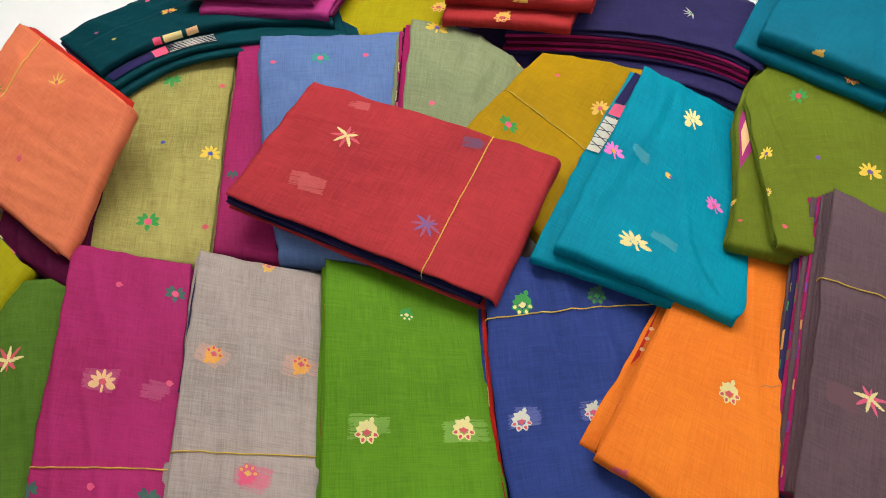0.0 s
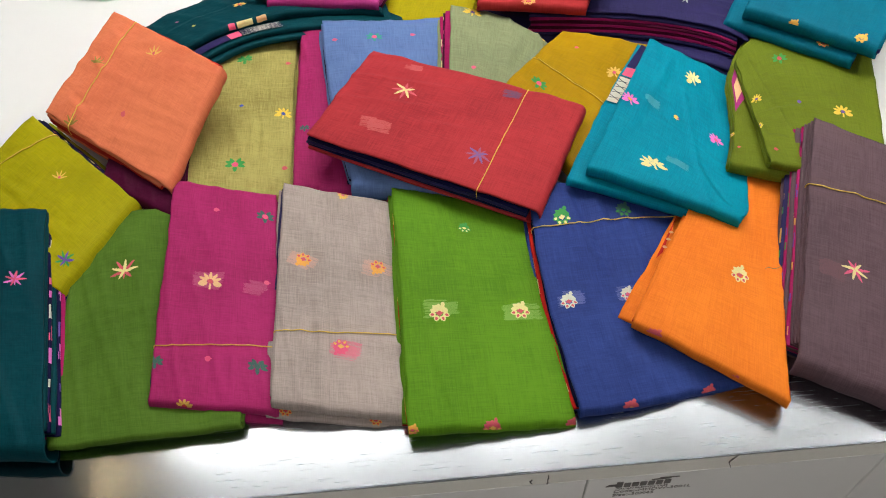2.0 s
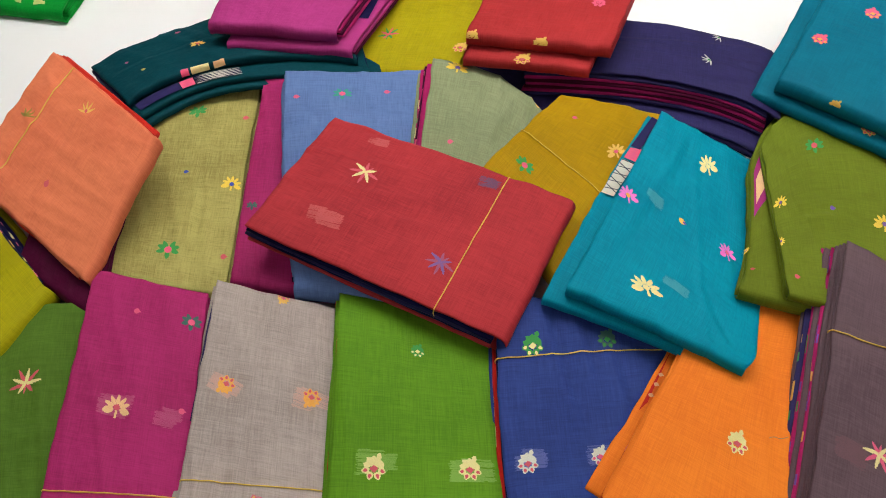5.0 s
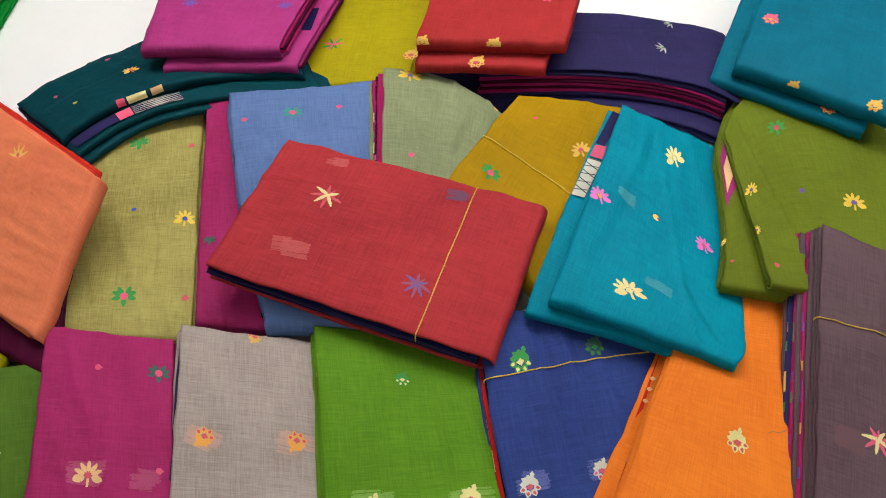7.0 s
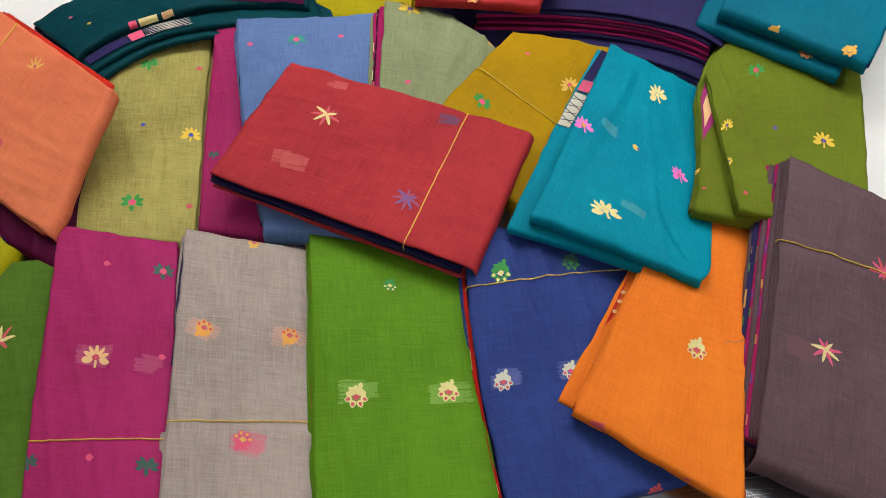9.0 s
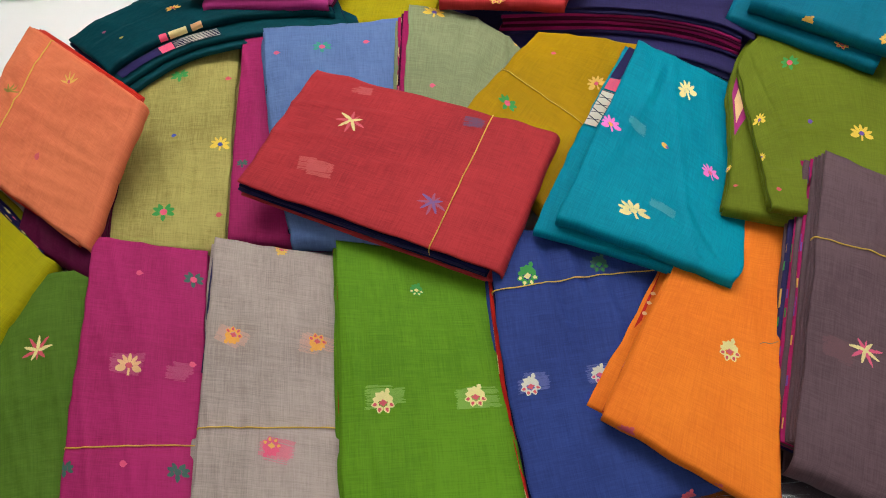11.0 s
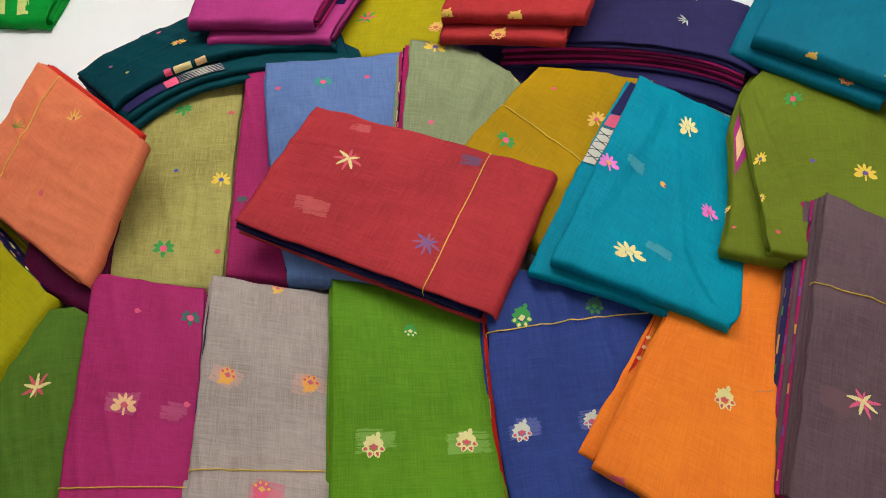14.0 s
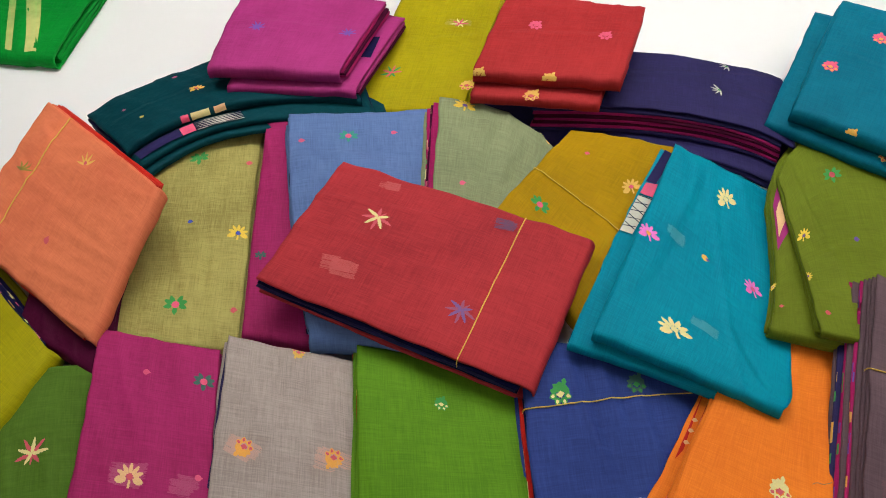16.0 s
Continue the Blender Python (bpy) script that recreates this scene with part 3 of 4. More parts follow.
def saree(label, main, corners, bends=None, stack=((0.05, (0, 0, 0, 0), ("",)),), marks=(), bands=(), strips=(), creases=(), seed=1, wrinkle=0.0029, droop=0.003):
    """A folded saree. stack: from the top down, each fold's depth, how far it sticks out beyond the top one (left, right, front,
    back, left at the back end) and the cloths of the leaves inside it ('' is the main cloth; cloth|side|threads|shortened by); marks: woven flowers; bands: elastic bands; strips: border stripes;
    creases: sharp folds pressed into the top."""
    rng = random.Random(seed)
    patch = Patch(corners, bends or {}, seed, wrinkle, droop)
    total = sum(s[0] for s in stack)
    origin = Vector((patch.base.x, patch.base.y, max(TOP, patch.base.z - total)))
    ob = tagged(new("folded_saree"), label, "saree", "folded sarees on the counter")
    ob.location = origin
    patch.dents = list(bands)
    slant = rng.uniform(-0.06, 0.06)
    patch.creases = list(creases) + [(0.5 + slant, 0.03, 0.5 - slant, 0.97, 0.0010), (0.04, 0.5 - slant, 0.96, 0.52 + slant, 0.0009)]
    depth = 0.0
    for k, (thick, out, leaves, *fan) in enumerate(stack):
        fan = fan[0] if fan else (0.0, 0.0)
        sheet = patch if k == 0 else patch.inset(*out, dz=depth)
        sheet.thick, sheet.pinch = thick, 0.14 * thick
        part = child("top_fold" if k == 0 else "fold", shell(sheet, thick * 0.98, CLOTH[main], origin, n=60 if k == 0 else 30), ob)
        if k == 0:
            topfold = part
        count = len(leaves)
        first = min(0.010, 0.4 * thick)
        gap = (thick - first - 0.003) / max(1, count)
        for q, key in enumerate(leaves):
            key, side, inks, cut = (key.split("|") + ["", "", ""])[:4]
            jog = [rng.uniform(-0.0035, 0.0005) for _ in range(3)]
            back = 0.35 * thick + float(cut or 0) * sheet.lv
            leaf = sheet.inset(jog[0] + fan[0] * (q + 0.5), jog[1] + fan[1] * (q + 0.5), -back, jog[2], None, first + gap * q)
            leaf.seed, leaf.wrinkle, leaf.droop, leaf.rough = seed * 1.7 + q, 0.0, 0.0, 0.0
            leaf.pinch = sheet.pinch * math.exp(-back / 0.03) * (1 - q / count)
            me = pad("leaf", leaf, gap * 1.02, CLOTH[key or main], origin, 30, 5, wave=0.6, side=side, inks=inks.split())
            child("leaf", me, ob, "" if not key or key == main else key.replace("_", " ") + " inner leaf")
        depth += thick
    for m in marks:
        kind, u, v, size, inks = m[:5]
        turn = m[5] if len(m) > 5 else 0
        ghost = m[6] if len(m) > 6 else ""
        low = m[7] if len(m) > 7 else 0.0
        on = patch
        if low:
            on = Patch([p - Vector((0, 0, low)) for p in patch.c], {}, seed, 0.0003, 0.0)
            on.bend, on.thick = patch.bend, stack[-1][0]
        motif(on, topfold, origin, kind, u, v, size, inks.split(), turn, ghost, seed, bool(low))
    for b in bands:
        band(patch, ob, origin, *b)
    for key, low, pts in strips:
        verts = []
        mid = (sum(p[0] for p in pts) / len(pts), sum(p[1] for p in pts) / len(pts))
        ring = []
        for a, b2 in zip(pts, list(pts[1:]) + [pts[0]]):
            ring += [(a[0] + (b2[0] - a[0]) * s / 4, a[1] + (b2[1] - a[1]) * s / 4) for s in range(4)]
        for f in (0.0, 0.5, 1.0):
            for u, v in ring if f else [mid]:
                uu, vv = mid[0] + (u - mid[0]) * f, mid[1] + (v - mid[1]) * f
                p = patch.flat(uu, vv) - Vector((0, 0, low)) + Vector((0, 0, 0.0016)) if low else patch.skin(uu, vv, 0.0010)
                verts.append(p - origin)
        n = len(ring)
        faces = [(0, 1 + q, 1 + (q + 1) % n) for q in range(n)] + [(1 + q, 1 + n + q, 1 + n + (q + 1) % n, 1 + (q + 1) % n) for q in range(n)]
        child("border_stripe", mesh_from("border_stripe", verts, faces, INK.get(key) or CLOTH[key]), topfold, key.replace("_", " ") + " border stripe")
        if key == "silver" and len(pts) == 4:
            verts, faces = [], []
            for k in range(9):
                s0, s1 = (k + 0.2) / 9.5, (k + (1.3 if k % 2 else -0.5) + 0.2) / 9.5
                ends = []
                for s, (a, b2) in ((s0, (pts[0], pts[3])), (s1, (pts[1], pts[2]))):
                    s = min(max(s, 0.02), 0.98)
                    ends.append((a[0] + (b2[0] - a[0]) * s, a[1] + (b2[1] - a[1]) * s))
                a, b2 = [patch.flat(*e) - Vector((0, 0, low - 0.0022)) - origin for e in ends]
                side = (b2 - a).cross(Vector((0, 0, 1))).normalized() * 0.0008
                i = len(verts)
                verts += [a - side, b2 - side, b2 + side, a + side]
                faces.append((i, i + 1, i + 2, i + 3))
            child("woven_lattice", mesh_from("woven_lattice", verts, faces, CLOTH["indigo"], False), topfold)
    return ob


# ---- the room ----
def slab(name, lo, hi, material, label, category="", bevel=0.0):
    return tagged(new(name, box_mesh(name, lo, hi, material, bevel)), label, category or name.split("_")[0], "", "structure")


X0, X1, Y0, Y1, H = -3.2, 3.2, -2.6, 4.0, 2.9
# enclosing shell, never in view, dark so that little light bounces back
slab("floor", (X0, Y0, -0.1), (X1, Y1, 0), FLOORM, "unseen glazed shop floor, darkened to cut bounced light")
slab("ceiling", (X0, Y0, H), (X1, Y1, H + 0.1), CEILM, "unseen shop ceiling, darkened to cut bounced light")
slab("wall_north", (X0, Y1, 0), (X1, Y1 + 0.1, H), WALLM, "unseen shop wall, dark to cut bounced light")
slab("wall_south", (X0, Y0 - 0.1, 0), (X1, Y0, H), WALLM, "unseen shop wall, dark to cut bounced light")
slab("wall_west", (X0 - 0.1, Y0 - 0.1, 0), (X0, Y1 + 0.1, H), WALLM, "unseen shop wall, dark to cut bounced light")
slab("wall_east", (X1, Y0 - 0.1, 0), (X1 + 0.1, Y1 + 0.1, H), WALLM, "unseen shop wall, dark to cut bounced light")


def ceiling_panel(x, y, w, d):
    ob = tagged(new("ceiling_light"), "square white ceiling light panel, unseen, lit", "ceiling light", "ceiling lights")
    ob.location = (x, y, H)
    child("frame", box_mesh("frame", (-w / 2 - 0.03, -d / 2 - 0.03, -0.02), (w / 2 + 0.03, d / 2 + 0.03, -0.001), FRAME, 0.003), ob)
    child("diffuser", box_mesh("diffuser", (-w / 2, -d / 2, -0.03), (w / 2, d / 2, -0.0205), glow), ob)
    return ob


for px, py, size in LIGHTS:
    ceiling_panel(px, py, size, size)

def ceiling_bulb(x, y):
    ob = tagged(new("downlight"), "small round warm downlight, lit", "downlight", "warm downlights")
    ob.location = (x, y, H)
    for name, r1, z, mat in (("rim", 0.04, -0.012, FRAME), ("bulb", 0.012, -0.014, warm)):
        bm = bmesh.new()
        bmesh.ops.create_cone(bm, cap_ends=True, segments=24, radius1=r1, radius2=r1 * 0.9, depth=0.012)
        bmesh.ops.translate(bm, verts=bm.verts[:], vec=(0, 0, z - (0.004 if name == "bulb" else 0)))
        me = bpy.data.meshes.new(name)
        bm.to_mesh(me)
        bm.free()
        me.materials.append(mat)
        child(name, me, ob)
    return ob


for px, py in BULBS:
    ceiling_bulb(px, py)

# the counter
counter = tagged(new("display_counter"), "white-topped counter with a steel front edge and tiled face", "counter")
child("counter_top", box_mesh("counter_top", (-2.2, 0.24, TOP - 0.04), (2.2, 2.3, TOP), WHITE, 0.002), counter, "glossy white laminate top")
child("steel_edge", box_mesh("steel_edge", (-2.2, 0.0, TOP - 0.006), (2.2, 0.238, TOP + 0.001), STEEL, 0.0015), counter, "scratched steel edge plate")
child("lip", box_mesh("lip", (-2.2, 0.003, TOP - 0.052), (2.2, 0.03, TOP - 0.0065), LIPMAT, 0.001), counter, "grey mortar lip below the steel")
child("core", box_mesh("core", (-2.15, 0.016, 0.0), (2.15, 2.25, TOP - 0.055), GROUT), counter, "dark core and joints")
JOINT, TW, TH = TILE_X, 0.45, 0.30
tile_mesh = box_mesh("tile", (0.0015, 0, 0.0015), (TW - 0.0015, 0.010, TH - 0.0015), TILE, 0.001)
for row in range(3):
    for col in range(-5, 5):
        x, z = JOINT + col * TW, TOP - 0.053 - (row + 1) * TH
        if x < -2.2 or x + TW > 2.2:
            continue
        if row < 2:
            tile = child("tile", tile_mesh, counter)
        else:
            tile = child("tile", box_mesh("tile", (0.0015, 0, 0), (TW - 0.0015, 0.010, z + TH - 0.0015), TILE, 0.001), counter)
            z = 0.0
        tile.location = (x, 0.004, z)


def print_text(body, x, z, size):
    cu = bpy.data.curves.new("lettering", "FONT")
    cu.body, cu.size, cu.extrude = body, size, 0.0002
    cu.materials.append(PRINT)
    tmp = new("lettering", cu)
    bpy.context.view_layer.update()
    me = bpy.data.meshes.new_from_object(tmp.evaluated_get(bpy.context.evaluated_depsgraph_get()))
    bpy.data.objects.remove(tmp)
    ob = child("lettering", me, counter, "grey printed lettering")
    ob.matrix_local = pose(x, 0.0032, z, 90, 0, 0)
    return ob


for col in (-1, 0, 1):
    x = JOINT + col * TW
    # the maker's mark as plain shapes
    for k in range(7):
        tall = 0.020 if k == 0 else 0.014
        child("mark_block", box_mesh("mark_block", (x + 0.046 + k * 0.0122, 0.0026, 0.7085), (x + 0.0562 + k * 0.0122, 0.0038, 0.7085 + tall), PRINT, 0.0005), counter,
              "plain grey printed mark")
    for x0, x1, z in ((0.030, 0.046, 0.7135), (0.034, 0.050, 0.7175), (0.098, 0.128, 0.7265), (0.110, 0.140, 0.7300)):
        child("mark_swoosh", box_mesh("mark_swoosh", (x + x0, 0.0026, z), (x + x1, 0.0038, z + 0.0025), PRINT, 0.0005), counter, "plain grey printed mark")
    print_text("ITALIAN FASHION TILES", x + 0.047, 0.6995, 0.0075)
    print_text("Code:-MHDW-3001L", x + 0.045, 0.6875, 0.0135)
    print_text("Size:-30X45", x + 0.045, 0.674, 0.0135)


def crack(x, z0, z1, bow):
    """A hairline crack down the lip."""
    verts, faces = [], []
    for k in range(9):
        t = k / 8
        cx, z = x + bow * math.sin(math.pi * t) + 0.001 * math.sin(9 * t), z0 + (z1 - z0) * t
        w = 0.0003 + 0.0003 * math.sin(math.pi * t)
        verts += [(cx - w, 0.0012, z), (cx + w, 0.0012, z), (cx + w, 0.0034, z), (cx - w, 0.0034, z)]
        if k:
            for q in range(4):
                faces.append(((k - 1) * 4 + q, (k - 1) * 4 + (q + 1) % 4, k * 4 + (q + 1) % 4, k * 4 + q))
    child("crack", mesh_from("crack", verts, faces, GROUT, False), counter, "dark hairline crack")


crack(0.347, TOP - 0.008, TOP - 0.051, -0.006)
crack(0.074, TOP - 0.02, TOP - 0.051, 0.002)
crack(0.052, TOP - 0.03, TOP - 0.046, -0.002)

# ---- the sarees ----
saree('dark green silk cotton saree lying flat at the counter edge', 'dark_green',
      ((-0.644, 0.096, 0.830), (-0.364, 0.105, 0.830), (-0.369, 0.515, 0.840), (-0.670, 0.470, 0.835)),
      {"T": (-0.600, 0.540, 0.838), "L": (-0.675, 0.299, 0.832)},
      stack=((0.02, (0, 0, 0, 0), ('',)), (0.009, (0, 0.0, -0.004, 0), ('',))),
      marks=(
          ('lily', 0.467, 0.686, 0.042, 'cream rose'),
          ('lily', 0.018, 0.31, 0.034, 'rose green', 60),
      ), seed=1)
saree('yellow-olive folded saree with an indigo inner leaf and elastic band', 'yellow',
      ((-0.694, 0.370, 0.860), (-0.602, 0.566, 0.860), (-0.844, 0.815, 0.855), (-0.943, 0.586, 0.855)),
      {},
      stack=((0.055, (0, 0, 0, 0), ('indigo|R|pink cream gold', 'indigo|R|cream pink', 'indigo', '', ''), (0, 0.0060)),),
      marks=(
          ('sprig', 0.742, 0.469, 0.026, 'gold pink', 60),
          ('lily', 0.234, 0.044, 0.034, 'violet green', 60),
      ),
      bands=((1.019, 0.738, 0.534, 0.879),), creases=((0.30, 0.10, 0.40, 0.85, 0.0026),), seed=2)
saree('dark teal saree with pleated indigo and pink side', 'dark_teal',
      ((-0.764, 0.100, 0.861), (-0.634, 0.089, 0.863), (-0.737, 0.529, 0.875), (-0.894, 0.552, 0.870)),
      {},
      stack=((0.06, (0, 0, 0, 0), ('', 'indigo|R|pink silver lilac', '', 'indigo|R|lilac violet', 'pink', 'indigo|R|pink violet', ''), (0, 0.0042)),),
      marks=(
          ('lily', 0.697, 0.639, 0.035, 'pink lilac', 0),
      ), seed=3)
saree('magenta saree with small flowers, tied with an elastic band', 'magenta',
      ((-0.499, 0.148, 0.850), (-0.308, 0.119, 0.832), (-0.338, 0.549, 0.841), (-0.522, 0.588, 0.862)),
      {},
      stack=((0.026, (0, 0, 0, 0), ('', '', 'indigo'), (0.002, 0)), (0.014, (0, 0, 0.008, 0), ('',))),
      marks=(
          ('dot', 0.431, 0.864, 0.012, 'pink'),
          ('leafring', 0.898, 0.864, 0.032, 'dark_green pink'),
          ('lotus', 0.423, 0.503, 0.042, 'peach rose', 0, 'magenta'),
          ('none', 0.828, 0.500, 0.03, 'pink', 0, 'magenta'),
          ('dot', 0.905, 0.528, 0.011, 'pink'),
          ('leafring', 0.020, 0.136, 0.026, 'dark_green'),
          ('dot', 0.440, 0.164, 0.012, 'pink'),
          ('leafring', 0.836, 0.150, 0.03, 'dark_green'),
          ('lotus', 0.288, -0.024, 0.028, 'gold red'),
      ),
      bands=((0.004, 0.200, 0.874, 0.242),), seed=4)
saree('grey slubby saree with orange flowers, tied with an elastic band', 'grey',
      ((-0.318, 0.128, 0.852), (-0.120, 0.099, 0.826), (-0.135, 0.522, 0.831), (-0.322, 0.565, 0.854)),
      {},
      stack=((0.028, (0, 0, 0, 0), ('', 'navy|||0.45', 'navy|||0.45', ''), (0.0035, 0)), (0.014, (0.012, 0, 0.012, 0), ('',))), wrinkle=0.0028,
      marks=(
          ('paw', 0.562, 0.985, 0.026, 'gold pink', 180),
          ('paw', 0.208, 0.605, 0.036, 'orange rose', 200, 'grey'),
          ('paw', 0.854, 0.616, 0.036, 'orange rose', 190, 'grey'),
          ('paw', 0.521, 0.229, 0.036, 'pink gold', 190, 'pink'),
          ('paw', 0.092, -0.014, 0.024, 'orange red', 0, '', 0.028),
          ('paw', 0.754, -0.014, 0.024, 'orange red', 0, '', 0.028),
      ),
      bands=((-0.040, 0.268, 1.003, 0.320),), creases=((0.24, 0.40, 0.25, 0.20, 0.0042), (0.90, 0.98, 0.93, 0.30, 0.0034)), seed=5)
saree('bright green saree with cream flower motifs', 'green',
      ((-0.119, 0.071, 0.842), (0.125, 0.073, 0.820), (0.102, 0.492, 0.820), (-0.126, 0.538, 0.848)),
      {"R": (0.119, 0.294, 0.822)},
      stack=((0.032, (0, 0, 0, 0), ('', 'flame|L|yellow', '', 'flame'), (0.0032, 0)),),
      marks=(
          ('paw', 0.515, 0.821, 0.028, 'green cream'),
          ('paw', 0.252, 0.408, 0.042, 'cream rose', 0, 'green'),
          ('paw', 0.784, 0.414, 0.04, 'cream rose', 0, 'green'),
          ('paw', 0.493, -0.024, 0.034, 'rose gold'),
          ('paw', 0.97, -0.034, 0.03, 'rose orange'),
          ('paw', 0.022, -0.018, 0.022, 'orange rose'),
      ), creases=((0.12, 0.80, 0.14, 0.10, 0.0018), (0.78, 0.62, 0.90, 0.30, 0.0020)), seed=6)
saree('royal blue saree with silver flower motifs and elastic band', 'royal',
      ((0.131, 0.078, 0.833), (0.396, 0.116, 0.813), (0.407, 0.506, 0.822), (0.118, 0.526, 0.850)),
      {"L": (0.113, 0.286, 0.841)},
      stack=((0.03, (0, 0, 0, 0), ('indigo', 'flame|L|gold cream', ''), (0.0042, 0)),), wrinkle=0.0045,
      marks=(
          ('paw', 0.112, 0.436, 0.036, 'silver rose', 0, 'royal'),
          ('paw', 0.456, 0.438, 0.032, 'silver pink', 0, 'royal'),
          ('paw', 0.180, 0.826, 0.04, 'green cream'),
          ('paw', 0.561, 0.851, 0.036, 'dark_green green'),
          ('paw', 0.281, -0.034, 0.034, 'rose orange'),
          ('paw', 0.74, -0.037, 0.032, 'rose orange'),
      ),
      bands=((-0.067, 0.776, 0.728, 0.811),), creases=((0.24, 0.99, 0.40, 0.52, 0.0070), (0.40, 0.97, 0.50, 0.66, 0.0060), (0.58, 0.84, 0.66, 0.50, 0.0055)), seed=7)
orange_saree = saree('orange saree with a red patterned inner fold', 'orange',
      ((0.237, 0.205, 0.863), (0.430, 0.056, 0.846), (0.590, 0.500, 0.840), (0.437, 0.503, 0.858)),
      {"R": (0.498, 0.272, 0.842)},
      stack=((0.026, (0, 0, 0, 0), ('', 'flame|L|gold pink'), (0.003, 0.003)), (0.018, (0.022, 0, -0.014, 0), ('flame',))),
      marks=(
          ('paw', 0.616, 0.434, 0.04, 'cream rose', -15),
          ('paw', 0.154, -0.034, 0.03, 'rose'),
          ('paw', 0.655, -0.053, 0.03, 'rose'),
          ('dot', -0.062, 0.590, 0.009, 'peach', 0, '', 0.0240),
          ('dot', -0.056, 0.540, 0.009, 'peach', 0, '', 0.0240),
          ('dot', -0.052, 0.485, 0.009, 'peach', 0, '', 0.0240),
      ),
      strips=(
          ('flame', 0.0240, ((-0.092, 0.741), (-0.092, 0.746), (-0.046, 0.451), (-0.073, 0.4))),
      ), seed=8)
loose = [Vector((0.466 + 0.024 * k / 6, 0.280 + 0.0008 * math.sin(k), 0.856 + 0.002 * math.sin(k * 1.3))) - orange_saree.location for k in range(7)]
verts = [p + Vector((0, 0.0005 * math.cos(q * 2.094), 0.0005 * math.sin(q * 2.094))) for p in loose for q in range(3)]
faces = [(k * 3 + q, k * 3 + (q + 1) % 3, k * 3 + 3 + (q + 1) % 3, k * 3 + 3 + q) for k in range(6) for q in range(3)]
child("loose_thread", mesh_from("loose_thread", verts, faces, PRINT), orange_saree, "short dark loose thread")
saree('plum grey saree with pleated pink inner folds and elastic band', 'plum',
      ((0.462, 0.126, 0.862), (0.612, 0.029, 0.863), (0.792, 0.428, 0.910), (0.629, 0.550, 0.925)),
      {},
      stack=((0.058, (0, 0, 0, 0), ('', 'plum', 'plum', 'pink|L|violet gold', 'plum', 'pink|L|green violet', 'navy|L|gold green', ''), (0.0045, 0)),),
      marks=(
          ('lily', 0.392, 0.364, 0.038, 'cream pink', 180),
          ('none', 0.189, 0.343, 0.034, 'pink', 0, 'plum'),
          ('lily', 0.757, 0.73, 0.038, 'pink rose'),
          ('lily', 0.823, -0.043, 0.038, 'pink rose'),
      ),
      bands=((-0.127, 0.673, 0.806, 0.721),), creases=((0.45, 0.98, 0.38, 0.60, 0.0026),), seed=9)
saree('wine saree half hidden beneath a peach saree', 'wine',
      ((-0.667, 0.632, 0.850), (-0.504, 0.514, 0.851), (-0.513, 0.732, 0.860), (-0.662, 0.862, 0.855)),
      {},
      stack=((0.04, (0, 0, 0, 0), ('', '')),), seed=10)
saree('plain peach saree lying tilted on its neighbours', 'peach',
      ((-0.536, 0.567, 0.876), (-0.438, 0.787, 0.966), (-0.700, 1.058, 0.927), (-0.805, 0.801, 0.875)),
      {},
      stack=((0.04, (0, 0, 0, 0), ('', 'flame', 'flame', 'flame'), (0, 0.006)),), wrinkle=0.003,
      marks=(
          ('sprig', 0.843, 0.493, 0.032, 'gold rose', 60),
          ('dot', 0.289, 0.471, 0.014, 'rose'),
          ('sprig', 0.550, 0.858, 0.03, 'moss', 70),
          ('sprig', 0.049, 0.796, 0.03, 'moss', 70),
      ),
      bands=((0.986, 0.779, -0.041, 0.799),), creases=((0.60, 0.95, 0.50, 0.74, 0.0050), (0.20, 0.92, 0.16, 0.70, 0.0046), (0.86, 0.92, 0.80, 0.74, 0.0040)), seed=11)
saree('khaki slubby saree with green and gold motifs', 'khaki',
      ((-0.516, 0.597, 0.847), (-0.315, 0.556, 0.833), (-0.326, 1.050, 0.828), (-0.539, 1.017, 0.850)),
      {},
      stack=((0.04, (0, 0, 0, 0), ('', 'wine|R|gold green'), (0, 0.003)),), wrinkle=0.003,
      marks=(
          ('dot', 0.491, 0.523, 0.01, 'blue'),
          ('lotus', 0.906, 0.470, 0.038, 'yellow blue'),
          ('leafring', 0.481, 0.138, 0.04, 'green pink'),
          ('dot', 0.922, 0.811, 0.012, 'rose'),
          ('dot', 0.944, 0.136, 0.012, 'rose'),
          ('leafring', 0.490, 0.860, 0.034, 'green'),
      ), creases=((0.66, 0.46, 0.64, 0.16, 0.0055), (0.70, 0.95, 0.69, 0.55, 0.0026)), seed=12)
saree('magenta saree partly covered by a red one', 'magenta',
      ((-0.310, 0.592, 0.838), (-0.128, 0.560, 0.826), (-0.130, 1.044, 0.860), (-0.308, 1.051, 0.860)),
      {},
      stack=((0.05, (0, 0, 0, 0), ('', 'indigo', 'pink', ''), (0.003, 0)),),
      marks=(
          ('leafring', 0.093, 0.301, 0.02, 'dark_green'),
      ), seed=13)
saree('steel blue saree with small pink dots', 'steel_blue',
      ((-0.197, 0.560, 0.862), (-0.013, 0.535, 0.848), (0.008, 1.029, 0.868), (-0.258, 1.012, 0.895)),
      {"L": (-0.235, 0.772, 0.878)},
      stack=((0.055, (0, 0, 0, 0), ('', 'indigo', '', 'indigo', ''), (0.0025, 0)),),
      marks=(
          ('dot', 0.091, 0.860, 0.011, 'pink'),
          ('leafring', 0.414, 0.874, 0.03, 'jade pink'),
          ('dot', 0.728, 0.884, 0.011, 'pink'),
      ), seed=14)
